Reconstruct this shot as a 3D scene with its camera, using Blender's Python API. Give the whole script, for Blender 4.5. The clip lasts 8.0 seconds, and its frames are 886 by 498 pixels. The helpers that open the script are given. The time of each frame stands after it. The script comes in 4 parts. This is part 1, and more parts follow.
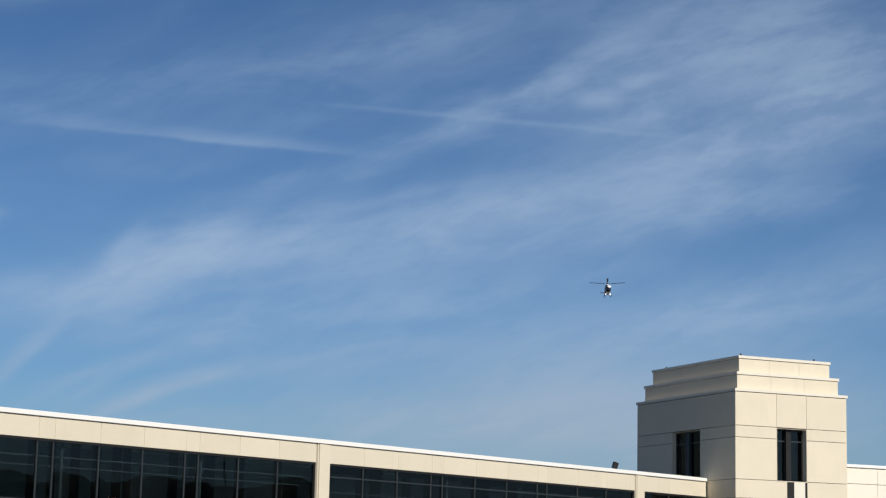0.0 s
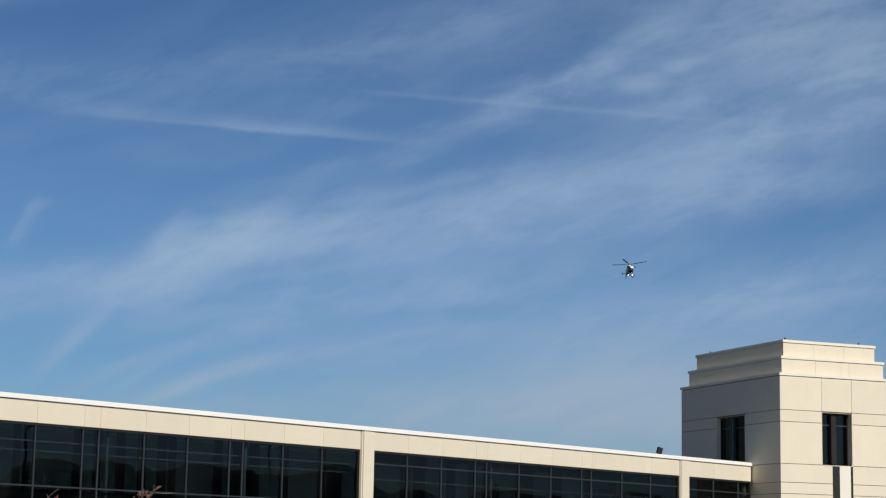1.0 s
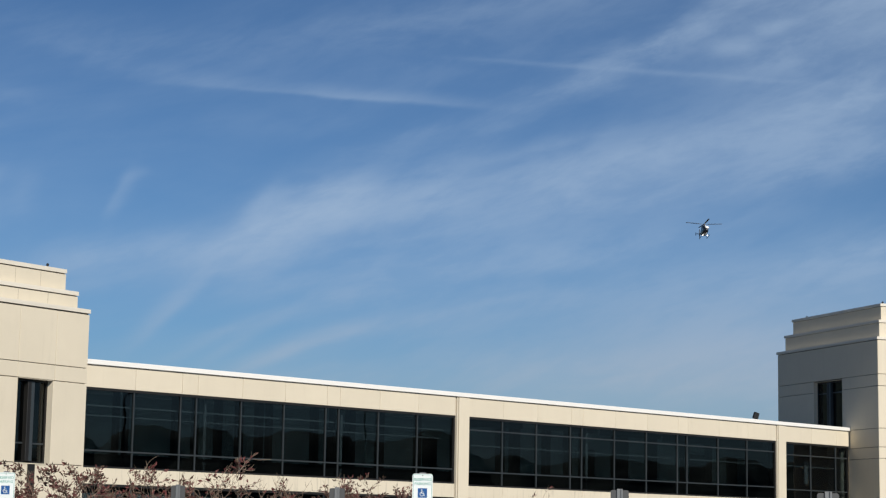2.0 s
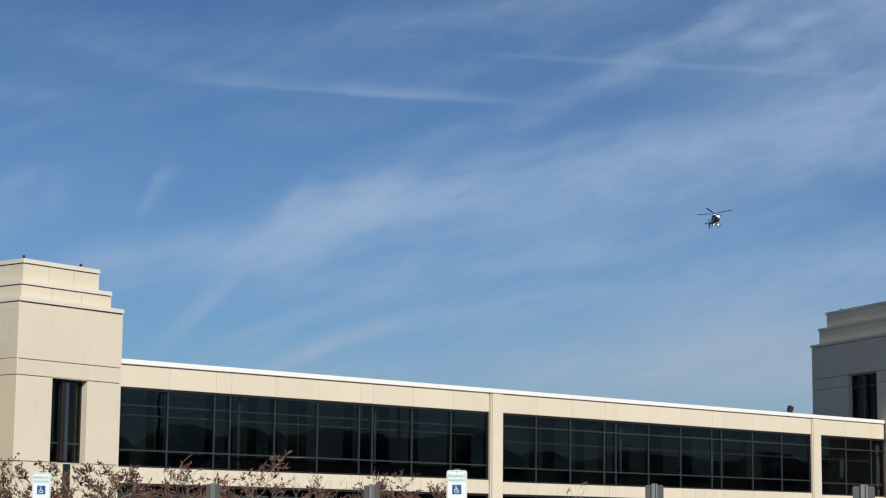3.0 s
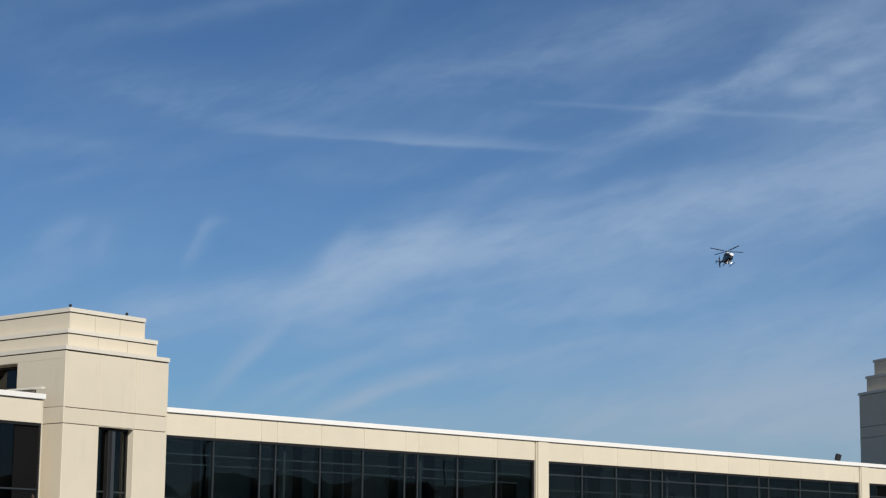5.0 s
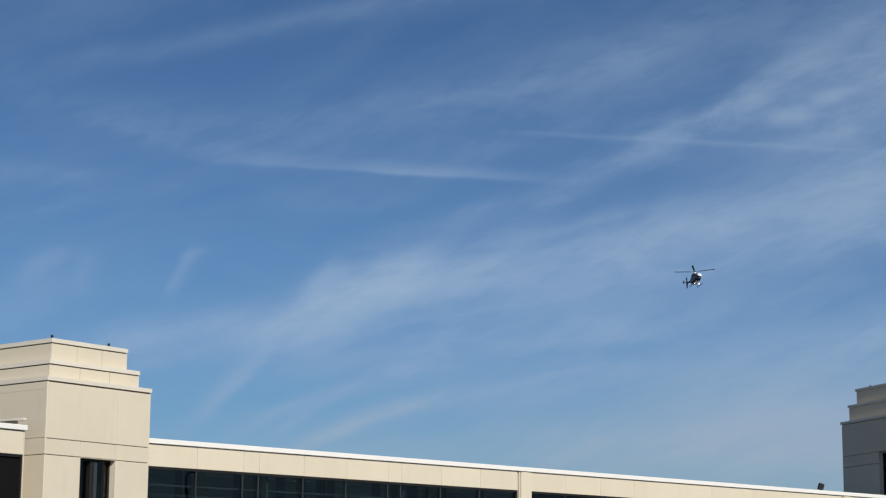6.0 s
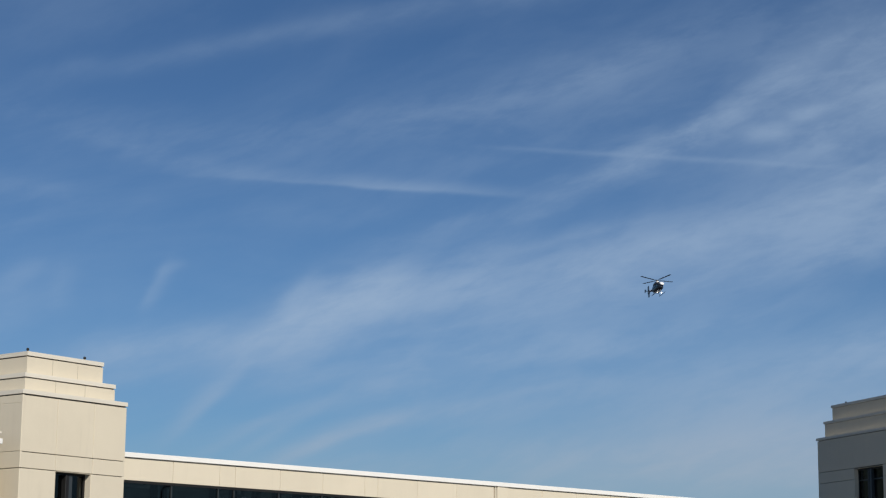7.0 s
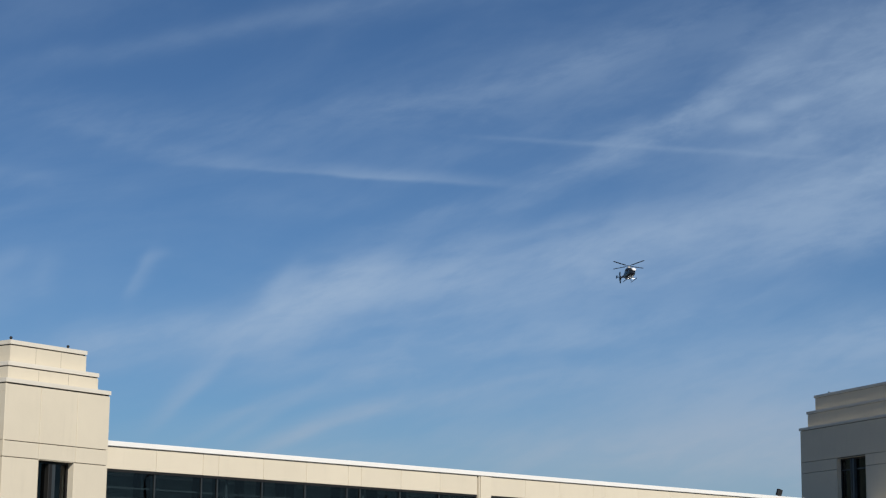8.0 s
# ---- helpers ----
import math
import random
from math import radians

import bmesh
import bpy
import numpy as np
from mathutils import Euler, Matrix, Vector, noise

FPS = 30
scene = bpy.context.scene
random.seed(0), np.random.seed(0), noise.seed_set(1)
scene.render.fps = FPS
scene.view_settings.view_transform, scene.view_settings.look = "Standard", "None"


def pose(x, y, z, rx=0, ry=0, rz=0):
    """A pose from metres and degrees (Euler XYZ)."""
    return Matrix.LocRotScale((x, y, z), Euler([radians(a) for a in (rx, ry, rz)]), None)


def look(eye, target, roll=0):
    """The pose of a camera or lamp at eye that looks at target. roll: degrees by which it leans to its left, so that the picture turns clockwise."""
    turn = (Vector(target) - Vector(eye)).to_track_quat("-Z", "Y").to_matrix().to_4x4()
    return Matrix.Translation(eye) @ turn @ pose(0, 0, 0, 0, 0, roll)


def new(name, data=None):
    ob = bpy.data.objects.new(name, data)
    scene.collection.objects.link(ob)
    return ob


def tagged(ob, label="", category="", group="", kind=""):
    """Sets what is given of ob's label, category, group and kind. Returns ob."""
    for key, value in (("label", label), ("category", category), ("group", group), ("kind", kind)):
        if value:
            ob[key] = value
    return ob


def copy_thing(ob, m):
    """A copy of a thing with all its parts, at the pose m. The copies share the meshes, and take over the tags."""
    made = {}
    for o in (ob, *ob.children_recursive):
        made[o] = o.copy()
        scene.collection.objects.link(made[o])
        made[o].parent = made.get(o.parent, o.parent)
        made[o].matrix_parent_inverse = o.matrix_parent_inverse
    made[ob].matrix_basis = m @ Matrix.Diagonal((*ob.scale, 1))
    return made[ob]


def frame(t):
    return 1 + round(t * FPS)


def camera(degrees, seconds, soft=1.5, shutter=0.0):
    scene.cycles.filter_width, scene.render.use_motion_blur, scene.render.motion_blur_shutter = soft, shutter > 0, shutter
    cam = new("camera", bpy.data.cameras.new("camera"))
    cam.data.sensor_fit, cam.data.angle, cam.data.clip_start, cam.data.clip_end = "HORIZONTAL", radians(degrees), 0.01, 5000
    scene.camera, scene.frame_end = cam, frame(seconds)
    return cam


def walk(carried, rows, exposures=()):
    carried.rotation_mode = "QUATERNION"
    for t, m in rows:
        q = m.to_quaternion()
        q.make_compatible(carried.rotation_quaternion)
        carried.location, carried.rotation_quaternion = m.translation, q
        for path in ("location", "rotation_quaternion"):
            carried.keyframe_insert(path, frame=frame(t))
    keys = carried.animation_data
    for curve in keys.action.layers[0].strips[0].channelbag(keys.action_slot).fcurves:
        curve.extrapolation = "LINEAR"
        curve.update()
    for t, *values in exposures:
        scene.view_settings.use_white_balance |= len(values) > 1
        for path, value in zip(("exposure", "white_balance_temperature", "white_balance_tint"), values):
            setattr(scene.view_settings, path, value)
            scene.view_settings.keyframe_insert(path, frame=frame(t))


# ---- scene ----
cam = camera(25.25, 8.0, 1.25)
EYE = Vector((0, 0, 1.5))


def aim(yaw, pitch, roll):
    """Heading clockwise from +y, climb and lean, in degrees."""
    a, b = radians(yaw), radians(pitch)
    d = Vector((math.sin(a) * math.cos(b), math.cos(a) * math.cos(b), math.sin(b)))
    return look(EYE, EYE + d * 10, roll)


PATH = [
    (0.0, 3.343, 9.767, 1.294), (0.5, 3.155, 9.762, 1.178), (1.0, 2.106, 9.353, 1.023), (1.5, 0.36, 8.687, 1.074),
    (1.7, -0.148, 8.506, 1.061), (2.8, -1.291, 8.202, 0.628), (3.0, -1.551, 8.218, 0.52), (3.5, -2.327, 8.304, 0.298),
    (4.0, -3.163, 8.584, 0.304), (4.5, -3.282, 9.095, 0.465), (4.7, -3.131, 9.314, 0.528), (5.8, -2.479, 10.272, 0.4),
    (6.0, -2.37, 10.468, 0.379), (6.5, -2.0, 10.824, 0.396), (7.0, -1.701, 10.9, 0.52), (7.5, -1.445, 10.726, 0.611),
    (8.0, -1.228, 10.596, 0.584)]
walk(cam, [(t, aim(*q)) for t, *q in PATH], [(0.0, 0.0), (0.6, -0.02), (1.1, -0.07), (2.8, 0.0), (4.6, -0.03), (6.2, -0.08), (7.0, -0.11), (8.0, -0.07)])

# ---- world and sun ----
SUN_AZ, SUN_EL = 158.0, 33.0          # clockwise from +y, and height


class Nodes:
    """Short hand for building node trees."""

    def __init__(self, tree):
        self.tree = tree

    def make(self, kind):
        return self.tree.nodes.new(kind)

    def put(self, socket, v):
        if isinstance(v, bpy.types.NodeSocket):
            self.tree.links.new(v, socket)
        elif v is not None:
            socket.default_value = v

    def math(self, op, a, b=None, c=None, clamp=False):
        n = self.make("ShaderNodeMath")
        n.operation, n.use_clamp = op, clamp
        for s, v in zip(n.inputs, (a, b, c)):
            self.put(s, v)
        return n.outputs[0]

    def vec(self, op, a, b=None, scale=None):
        n = self.make("ShaderNodeVectorMath")
        n.operation = op
        self.put(n.inputs[0], a)
        self.put(n.inputs[1], b)
        if scale is not None:
            self.put(n.inputs["Scale"], scale)
        return n.outputs["Value"] if op in ("DOT_PRODUCT", "LENGTH") else n.outputs[0]

    def span(self, v, a, b, lo=0.0, hi=1.0, smooth=True):
        n = self.make("ShaderNodeMapRange")
        n.interpolation_type = "SMOOTHSTEP" if smooth else "LINEAR"
        for s, x in zip(n.inputs, (v, a, b, lo, hi)):
            self.put(s, x)
        return n.outputs[0]

    def noise(self, vector, scale, detail=4.0, rough=0.55, distort=0.0, what="Fac"):
        n = self.make("ShaderNodeTexNoise")
        self.put(n.inputs["Vector"], vector)
        self.put(n.inputs["Scale"], scale)
        self.put(n.inputs["Detail"], detail)
        self.put(n.inputs["Roughness"], rough)
        self.put(n.inputs["Distortion"], distort)
        return n.outputs[what]

    def mix(self, f, a, b, mode="MIX"):
        n = self.make("ShaderNodeMix")
        n.data_type, n.blend_type = "RGBA", mode
        self.put(n.inputs[0], f)
        self.put(n.inputs[6], a)
        self.put(n.inputs[7], b)
        return n.outputs[2]

    def xyz(self, x, y, z=0.0):
        n = self.make("ShaderNodeCombineXYZ")
        for s, v in zip(n.inputs, (x, y, z)):
            self.put(s, v)
        return n.outputs[0]


def streak_group():
    """One wisp of cirrus: a soft long patch, frayed along its length."""
    g = bpy.data.node_groups.new("wisp", "ShaderNodeTree")
    for nm, kind in (("P", "NodeSocketVector"), ("Warp", "NodeSocketVector"), ("X", "NodeSocketFloat"), ("Y", "NodeSocketFloat"), ("Turn", "NodeSocketFloat"),
                     ("Long", "NodeSocketFloat"), ("Wide", "NodeSocketFloat"), ("Gain", "NodeSocketFloat"), ("Fray", "NodeSocketFloat"), ("Edge", "NodeSocketFloat"), ("Thread", "NodeSocketFloat")):
        g.interface.new_socket(nm, in_out="INPUT", socket_type=kind)
    g.interface.new_socket("Cover", in_out="OUTPUT", socket_type="NodeSocketFloat")
    n = Nodes(g)
    i = n.make("NodeGroupInput").outputs
    o = n.make("NodeGroupOutput").inputs[0]
    p = n.vec("ADD", i["P"], n.vec("SCALE", i["Warp"], scale=i["Fray"]))
    p = n.vec("SUBTRACT", p, n.xyz(i["X"], i["Y"]))
    c, s = n.math("COSINE", i["Turn"]), n.math("SINE", i["Turn"])
    along = n.vec("DOT_PRODUCT", p, n.xyz(c, s))
    across = n.vec("DOT_PRODUCT", p, n.xyz(n.math("MULTIPLY", s, -1.0), c))
    a = n.math("DIVIDE", along, i["Long"])
    b = n.math("DIVIDE", across, i["Wide"])
    crisp = n.math("MAXIMUM", n.math("MULTIPLY", n.math("SIGN", b), i["Edge"]), 0.0)
    b = n.math("MULTIPLY", b, n.math("ADD", crisp, 1.0))
    d = n.math("ADD", n.math("POWER", n.math("ABSOLUTE", a), 3.0), n.math("MULTIPLY", b, b))
    cover = n.math("EXPONENT", n.math("MULTIPLY", d, -1.3))
    torn = n.math("MULTIPLY_ADD", n.math("SUBTRACT", i["Thread"], 1.0), i["Fray"], 1.0)
    n.put(o, n.math("MULTIPLY", n.math("MULTIPLY", cover, torn), i["Gain"]))
    return g


# wisps in the sky before the camera, in thousandths of a tangent plane: x, y (down), turn (degrees), half length, half width, gain, fray, crisper edge (above 0: below)
WISPS = [
    (640, 168, 4.0, 330, 20, .13, .35, 2.0), (800, 178, 3.5, 170, 15, .24, .25, 2.0), (700, 175, 4.0, 250, 7, .08, .2, 1.0), (1060, 110, 3.2, 170, 5, .13, .15), (1340, 124, 2.6, 240, 6, .16, .15),
    (1120, 152, -26, 160, 34, .34, .8), (1180, 130, -26, 60, 26, .16, .4), (1290, 68, -26, 100, 26, .30, .9), (1390, 10, -28, 100, 30, .22, .7), (930, 262, -34, 150, 40, .20, .7),
    (1398, 70, -8, 46, 19, .50, .2), (1470, 38, -6, 34, 17, .46, .2), (1430, 110, -16, 130, 26, .16, .7),
    (620, 384, -27, 150, 58, .43, .7, -0.8), (566, 366, -48, 52, 40, .40, .2, -1.2), (660, 352, -9, 110, 42, .32, .6, -1.2), (740, 372, -20, 110, 46, .13, .6), (596, 436, -33, 120, 42, .32, .5), (520, 420, -35, 80, 30, .15, .5), (830, 330, -12, 130, 40, .10, .6), (650, 400, -20, 150, 50, .18, .3), (500, 440, -38, 90, 34, .24, .4), (350, 452, -5, 200, 36, .40, .5), (190, 490, -8, 200, 40, .18, .8), (425, 538, -42, 115, 22, .36, .3, 0.8),
    (800, 372, -8, 150, 50, .22, .7), (960, 350, -10, 280, 66, .24, .7), (1180, 288, -12, 250, 50, .30, .5), (1010, 330, -9, 260, 60, .14, .4), (1400, 232, -13, 290, 60, .33, .4), (1560, 190, -14, 180, 62, .22, .5), (1300, 330, -10, 280, 30, .14, .9),
    (900, 455, -8, 330, 62, .18, .7), (1160, 400, -10, 420, 110, .15, .3), (840, 562, -12, 210, 22, .20, .5, 0.8), (700, 492, -10, 200, 20, .18, .5, -0.6), (1000, 556, -10, 260, 28, .17, .6), (1180, 500, -10, 260, 24, .14, .6), (560, 584, -30, 120, 13, .20, .4), (470, 606, -25, 130, 12, .14, .4), (330, 500, -14, 170, 16, .14, .5), (880, 420, -9, 180, 14, .14, .5, 1.0), (1060, 262, -13, 150, 14, .16, .4, 1.0), (760, 300, -24, 120, 22, .14, .5), (338, 318, -18, 28, 11, .16, .2), (655, 606, -19, 150, 20, .40, .3, 1.0), (560, 645, -22, 110, 14, .16, .4), (770, 520, -13, 210, 22, .22, .6), (620, 548, -16, 190, 14, .12, .6), (1020, 470, -12, 220, 30, .14, .8), (700, 665, -10, 260, 30, .16, .7),
    (312, 350, -62, 52, 18, .24, .3, -0.8), (75, 335, -30, 60, 26, .20, .4), (150, 350, -66, 50, 26, .14, .5), (10, 420, -20, 120, 40, .16, .6), (1480, 490, -11, 300, 56, .22, .7), (1780, 420, -12, 300, 70, .28, .7), (1250, 430, -12, 240, 30, .14, .9),
    (1740, 110, -20, 300, 100, .42, .6), (1650, -30, -26, 240, 70, .34, .7), (1840, -10, -30, 200, 80, .30, .7), (1500, -95, -28, 180, 60, .34, .5), (1620, -70, -26, 220, 90, .24, .4), (1440, -30, -22, 90, 30, .22, .3), (1300, 620, -6, 480, 110, .35, .3), (1650, 650, -6, 420, 130, .47, .3), (620, 410, -26, 170, 78, .26, .4), (470, 458, -18, 180, 52, .18, .4), (900, 680, -3, 520, 50, .20, .5),
    (1560, 60, -22, 420, 170, .16, .5), (1050, 70, -14, 420, 110, .13, .7), (420, -78, -11, 400, 24, .15, .5), (880, -158, -9, 260, 34, .14, .6), (900, 10, -16, 340, 40, .09, .9), (1180, -60, -20, 300, 50, .14, .8), (640, 60, -8, 300, 40, .09, .9), (250, 70, 8, 320, 46, .09, .9),
    (60, 170, 6, 220, 26, .12, .8), (330, 120, 12, 180, 20, .12, .7), (820, 250, -16, 140, 22, .14, .8), (1640, 260, -10, 260, 44, .24, .8), (80, 250, -20, 160, 24, .06, .9), (520, 235, -4, 200, 30, .05, .9)]


def make_world():
    w = bpy.data.worlds.new("sky")
    scene.world = w
    w.use_nodes = True
    w.node_tree.nodes.clear()
    n = Nodes(w.node_tree)
    sky = n.make("ShaderNodeTexSky")
    sky.sky_type, sky.sun_disc, sky.sun_elevation, sky.sun_rotation = "NISHITA", False, radians(SUN_EL), radians(SUN_AZ)
    sky.altitude, sky.air_density, sky.dust_density, sky.ozone_density = 200.0, 1.0, 1.0, 3.0
    d = n.vec("NORMALIZE", n.make("ShaderNodeTexCoord").outputs["Generated"])
    m = aim(-2.327, 8.304, 0.298).to_3x3()
    right, up, fore = (tuple(m.col[0]), tuple(m.col[1]), tuple(-m.col[2]))
    z = n.math("MAXIMUM", n.vec("DOT_PRODUCT", d, fore), 0.05)
    u = n.math("MULTIPLY_ADD", n.math("DIVIDE", n.vec("DOT_PRODUCT", d, right), z), 3.5, 0.784)
    v = n.math("MULTIPLY_ADD", n.math("DIVIDE", n.vec("DOT_PRODUCT", d, up), z), -3.5, 0.441)
    p = n.xyz(u, v)
    turn = n.make("ShaderNodeMapping")
    turn.vector_type = "TEXTURE"
    n.put(turn.inputs[0], p)
    turn.inputs["Rotation"].default_value = (0, 0, radians(-14))
    turn.inputs["Scale"].default_value = (3.2, 1.0, 1.0)
    q = turn.outputs[0]
    warp = n.vec("SUBTRACT", n.noise(q, 5.0, 5.0, 0.6, 0.4, "Color"), (0.5, 0.5, 0.5))
    warp = n.vec("MULTIPLY", warp, (0.20, 0.13, 0.0))
    group = streak_group()
    fibre = n.noise(q, 9.0, 7.0, 0.6, 0.6)
    fine = n.noise(q, 28.0, 5.0, 0.6, 0.3)
    steep = n.make("ShaderNodeMapping")
    steep.vector_type = "TEXTURE"
    n.put(steep.inputs[0], n.vec("ADD", p, n.vec("SCALE", warp, scale=0.5)))
    steep.inputs["Rotation"].default_value = (0, 0, radians(-27))
    steep.inputs["Scale"].default_value = (3.0, 1.0, 1.0)
    hair = n.noise(steep.outputs[0], 18.0, 6.0, 0.6, 0.3)
    thread = n.math("ADD", fibre, n.math("MULTIPLY", n.math("SUBTRACT", n.math("ADD", fine, hair), 1.0), 0.6))
    torn = n.span(thread, 0.28, 0.72, 0.22, 1.75)
    total = None
    for x, y, a, long, wide, gain, fray, *edge in WISPS:
        s = n.make("ShaderNodeGroup")
        s.node_tree = group
        for key, val in (("P", p), ("Warp", warp), ("X", x / 1000), ("Y", y / 1000), ("Turn", radians(a)), ("Long", long / 1000),
                         ("Wide", wide / 1000), ("Gain", gain * 0.76), ("Fray", fray * 0.8), ("Edge", edge[0] if edge else 0.0), ("Thread", torn)):
            n.put(s.inputs[key], val)
        total = s.outputs[0] if total is None else n.math("ADD", total, s.outputs[0])
    veil = n.span(n.math("ADD", n.noise(q, 3.6, 7.0, 0.58, 0.5), n.math("MULTIPLY", n.math("SUBTRACT", hair, 0.5), 0.15)), 0.36, 0.74, 0.0, 0.13)
    ahead = n.span(n.vec("DOT_PRODUCT", d, fore), 0.80, 0.93)
    # the rest of the sky carries the same thin cirrus
    around = n.make("ShaderNodeMapping")
    n.put(around.inputs[0], d)
    around.inputs["Scale"].default_value = (1.2, 3.0, 5.0)
    rest = n.span(n.noise(around.outputs[0], 2.0, 6.0, 0.6, 0.6), 0.45, 0.80, 0.0, 0.10)
    total = n.math("SUBTRACT", 1.0, n.math("EXPONENT", n.math("MULTIPLY", total, -1.12)))
    cover = n.math("ADD", n.math("MULTIPLY", n.math("ADD", total, veil), ahead), n.math("MULTIPLY", rest, n.math("SUBTRACT", 1.0, ahead)), clamp=True)
    rise = n.make("ShaderNodeSeparateXYZ")
    n.put(rise.inputs[0], d)
    clear = n.math("MULTIPLY", n.span(rise.outputs[2], 0.05, 0.34, 0.91, 0.745), n.span(rise.outputs[2], 0.34, 0.95, 1.0, 0.42))
    tint = n.mix(1.0, sky.outputs[0], n.vec("SCALE", SKY_TINT, scale=clear), "MULTIPLY")
    lit = n.mix(n.span(rise.outputs[2], 0.07, 0.15), (*HAZE, 1), (*CLOUD, 1))
    colour = n.mix(cover, tint, lit)
    bg = n.make("ShaderNodeBackground")
    n.put(bg.inputs[0], colour)
    bg.inputs[1].default_value = SKY_POWER
    n.put(n.make("ShaderNodeOutputWorld").inputs[0], bg.outputs[0])


SKY_TINT, CLOUD, HAZE, SKY_POWER = (0.665, 0.95, 1.27), (5.6, 7.45, 10.0), (6.8, 7.45, 8.6), 0.066
make_world()
sun = new("sun", bpy.data.lights.new("sun", "SUN"))
sun.data.energy, sun.data.angle, sun.data.color = 4.5, radians(0.5), (1.0, 0.935, 0.83)
sun.matrix_world = look((0, 0, 0), (-math.sin(radians(SUN_AZ)) * math.cos(radians(SUN_EL)), -math.cos(radians(SUN_AZ)) * math.cos(radians(SUN_EL)), -math.sin(radians(SUN_EL))))

# seconds, place, pitch, bank and heading of the helicopter
HELI = [
    (0.0, 80.35, 559.26, 87.37, -5.0, 0.0, -1.6),
    (0.5, 76.55, 553.8, 86.71, -5.0, 0.0, 0.0),
    (1.0, 72.84, 548.31, 86.77, -5.0, 0.0, 1.6),
    (1.5, 68.9, 542.83, 86.3, -5.0, 0.0, 3.3),
    (1.7, 67.78, 540.58, 86.38, -5.0, 0.0, 4.1),
    (2.8, 59.82, 528.37, 85.4, -5.0, 0.0, 7.4),
    (3.0, 58.68, 526.11, 85.56, -5.0, 0.0, 8.2),
    (3.5, 56.03, 520.43, 85.27, -5.0, 0.0, 9.8),
    (4.0, 53.16, 514.76, 84.91, -5.0, 0.0, 11.5),
    (4.5, 50.37, 509.08, 84.16, -5.0, 0.0, 12.7),
    (4.7, 49.2, 506.81, 84.25, -5.0, 0.0, 13.1),
    (5.8, 44.1, 494.16, 84.21, -5.0, 0.0, 14.8),
    (6.0, 43.03, 491.87, 84.61, -5.0, 0.0, 14.8),
    (6.5, 40.96, 486.09, 84.44, -5.0, 0.0, 15.3),
    (7.0, 38.47, 480.34, 84.4, -5.0, 0.0, 15.7),
    (7.5, 36.46, 474.54, 84.31, -5.0, 0.0, 16.0),
    (8.0, 34.67, 468.72, 83.35, -5.0, 0.0, 16.4),
]
ROTOR = [(0.0, 83.6), (0.5, 5.0), (1.0, 60.4), (1.5, 69.7), (3.0, 51.8), (3.5, 66.2), (4.0, 33.5), (4.5, 84.3), (6.0, 64.2), (7.5, 44.0), (8.0, 25.6)]
# x, y, height of the top, turn
SIGNS = [(-0.57, 29.90, 2.460, 0.0), (-7.47, 32.64, 2.456, 0.0)]
BACKS = [(-6.18, 43.56, 2.554, 0.0), (-2.44, 39.42, 2.453, 0.0), (2.66, 33.29, 2.353, 0.0), (5.09, 27.63, 2.215, 0.0)]
# x, y, turn, height
LAMPS = [(33.3, 58.42, 100.0, 8.85), (41.4, 71.48, 80.0, 9.6)]
# x, y, height, spread, seed, leafiness, share of red
SHRUBS = [(-11.34, 44.58, 3.35, 0.45, 30, 0.42, 0.3), (-10.87, 45.73, 3.1, 0.5, 31, 0.45, 0.5), (-9.56, 43.97, 3.04, 0.5, 32, 0.45, 0.6), (-9.62, 48.05, 3.19, 0.45, 33, 0.45, 0.6), (-8.93, 49.2, 3.13, 0.5, 34, 0.4, 0.6), (-7.85, 51.4, 3.12, 0.5, 35, 0.28, 0.6), (-6.62, 53.59, 3.72, 0.8, 36, 0.22, 0.85), (-5.86, 52.68, 3.53, 0.9, 37, 0.1, 0.7), (-3.02, 51.91, 3.13, 0.6, 38, 0.55, 0.6), (-2.03, 52.96, 3.14, 0.6, 39, 0.5, 0.6), (2.46, 57.95, 3.1, 0.35, 40, 0.12, 0.4), (-4.34, 51.82, 2.74, 0.5, 41, 0.2, 0.6)]

# ---- materials ----


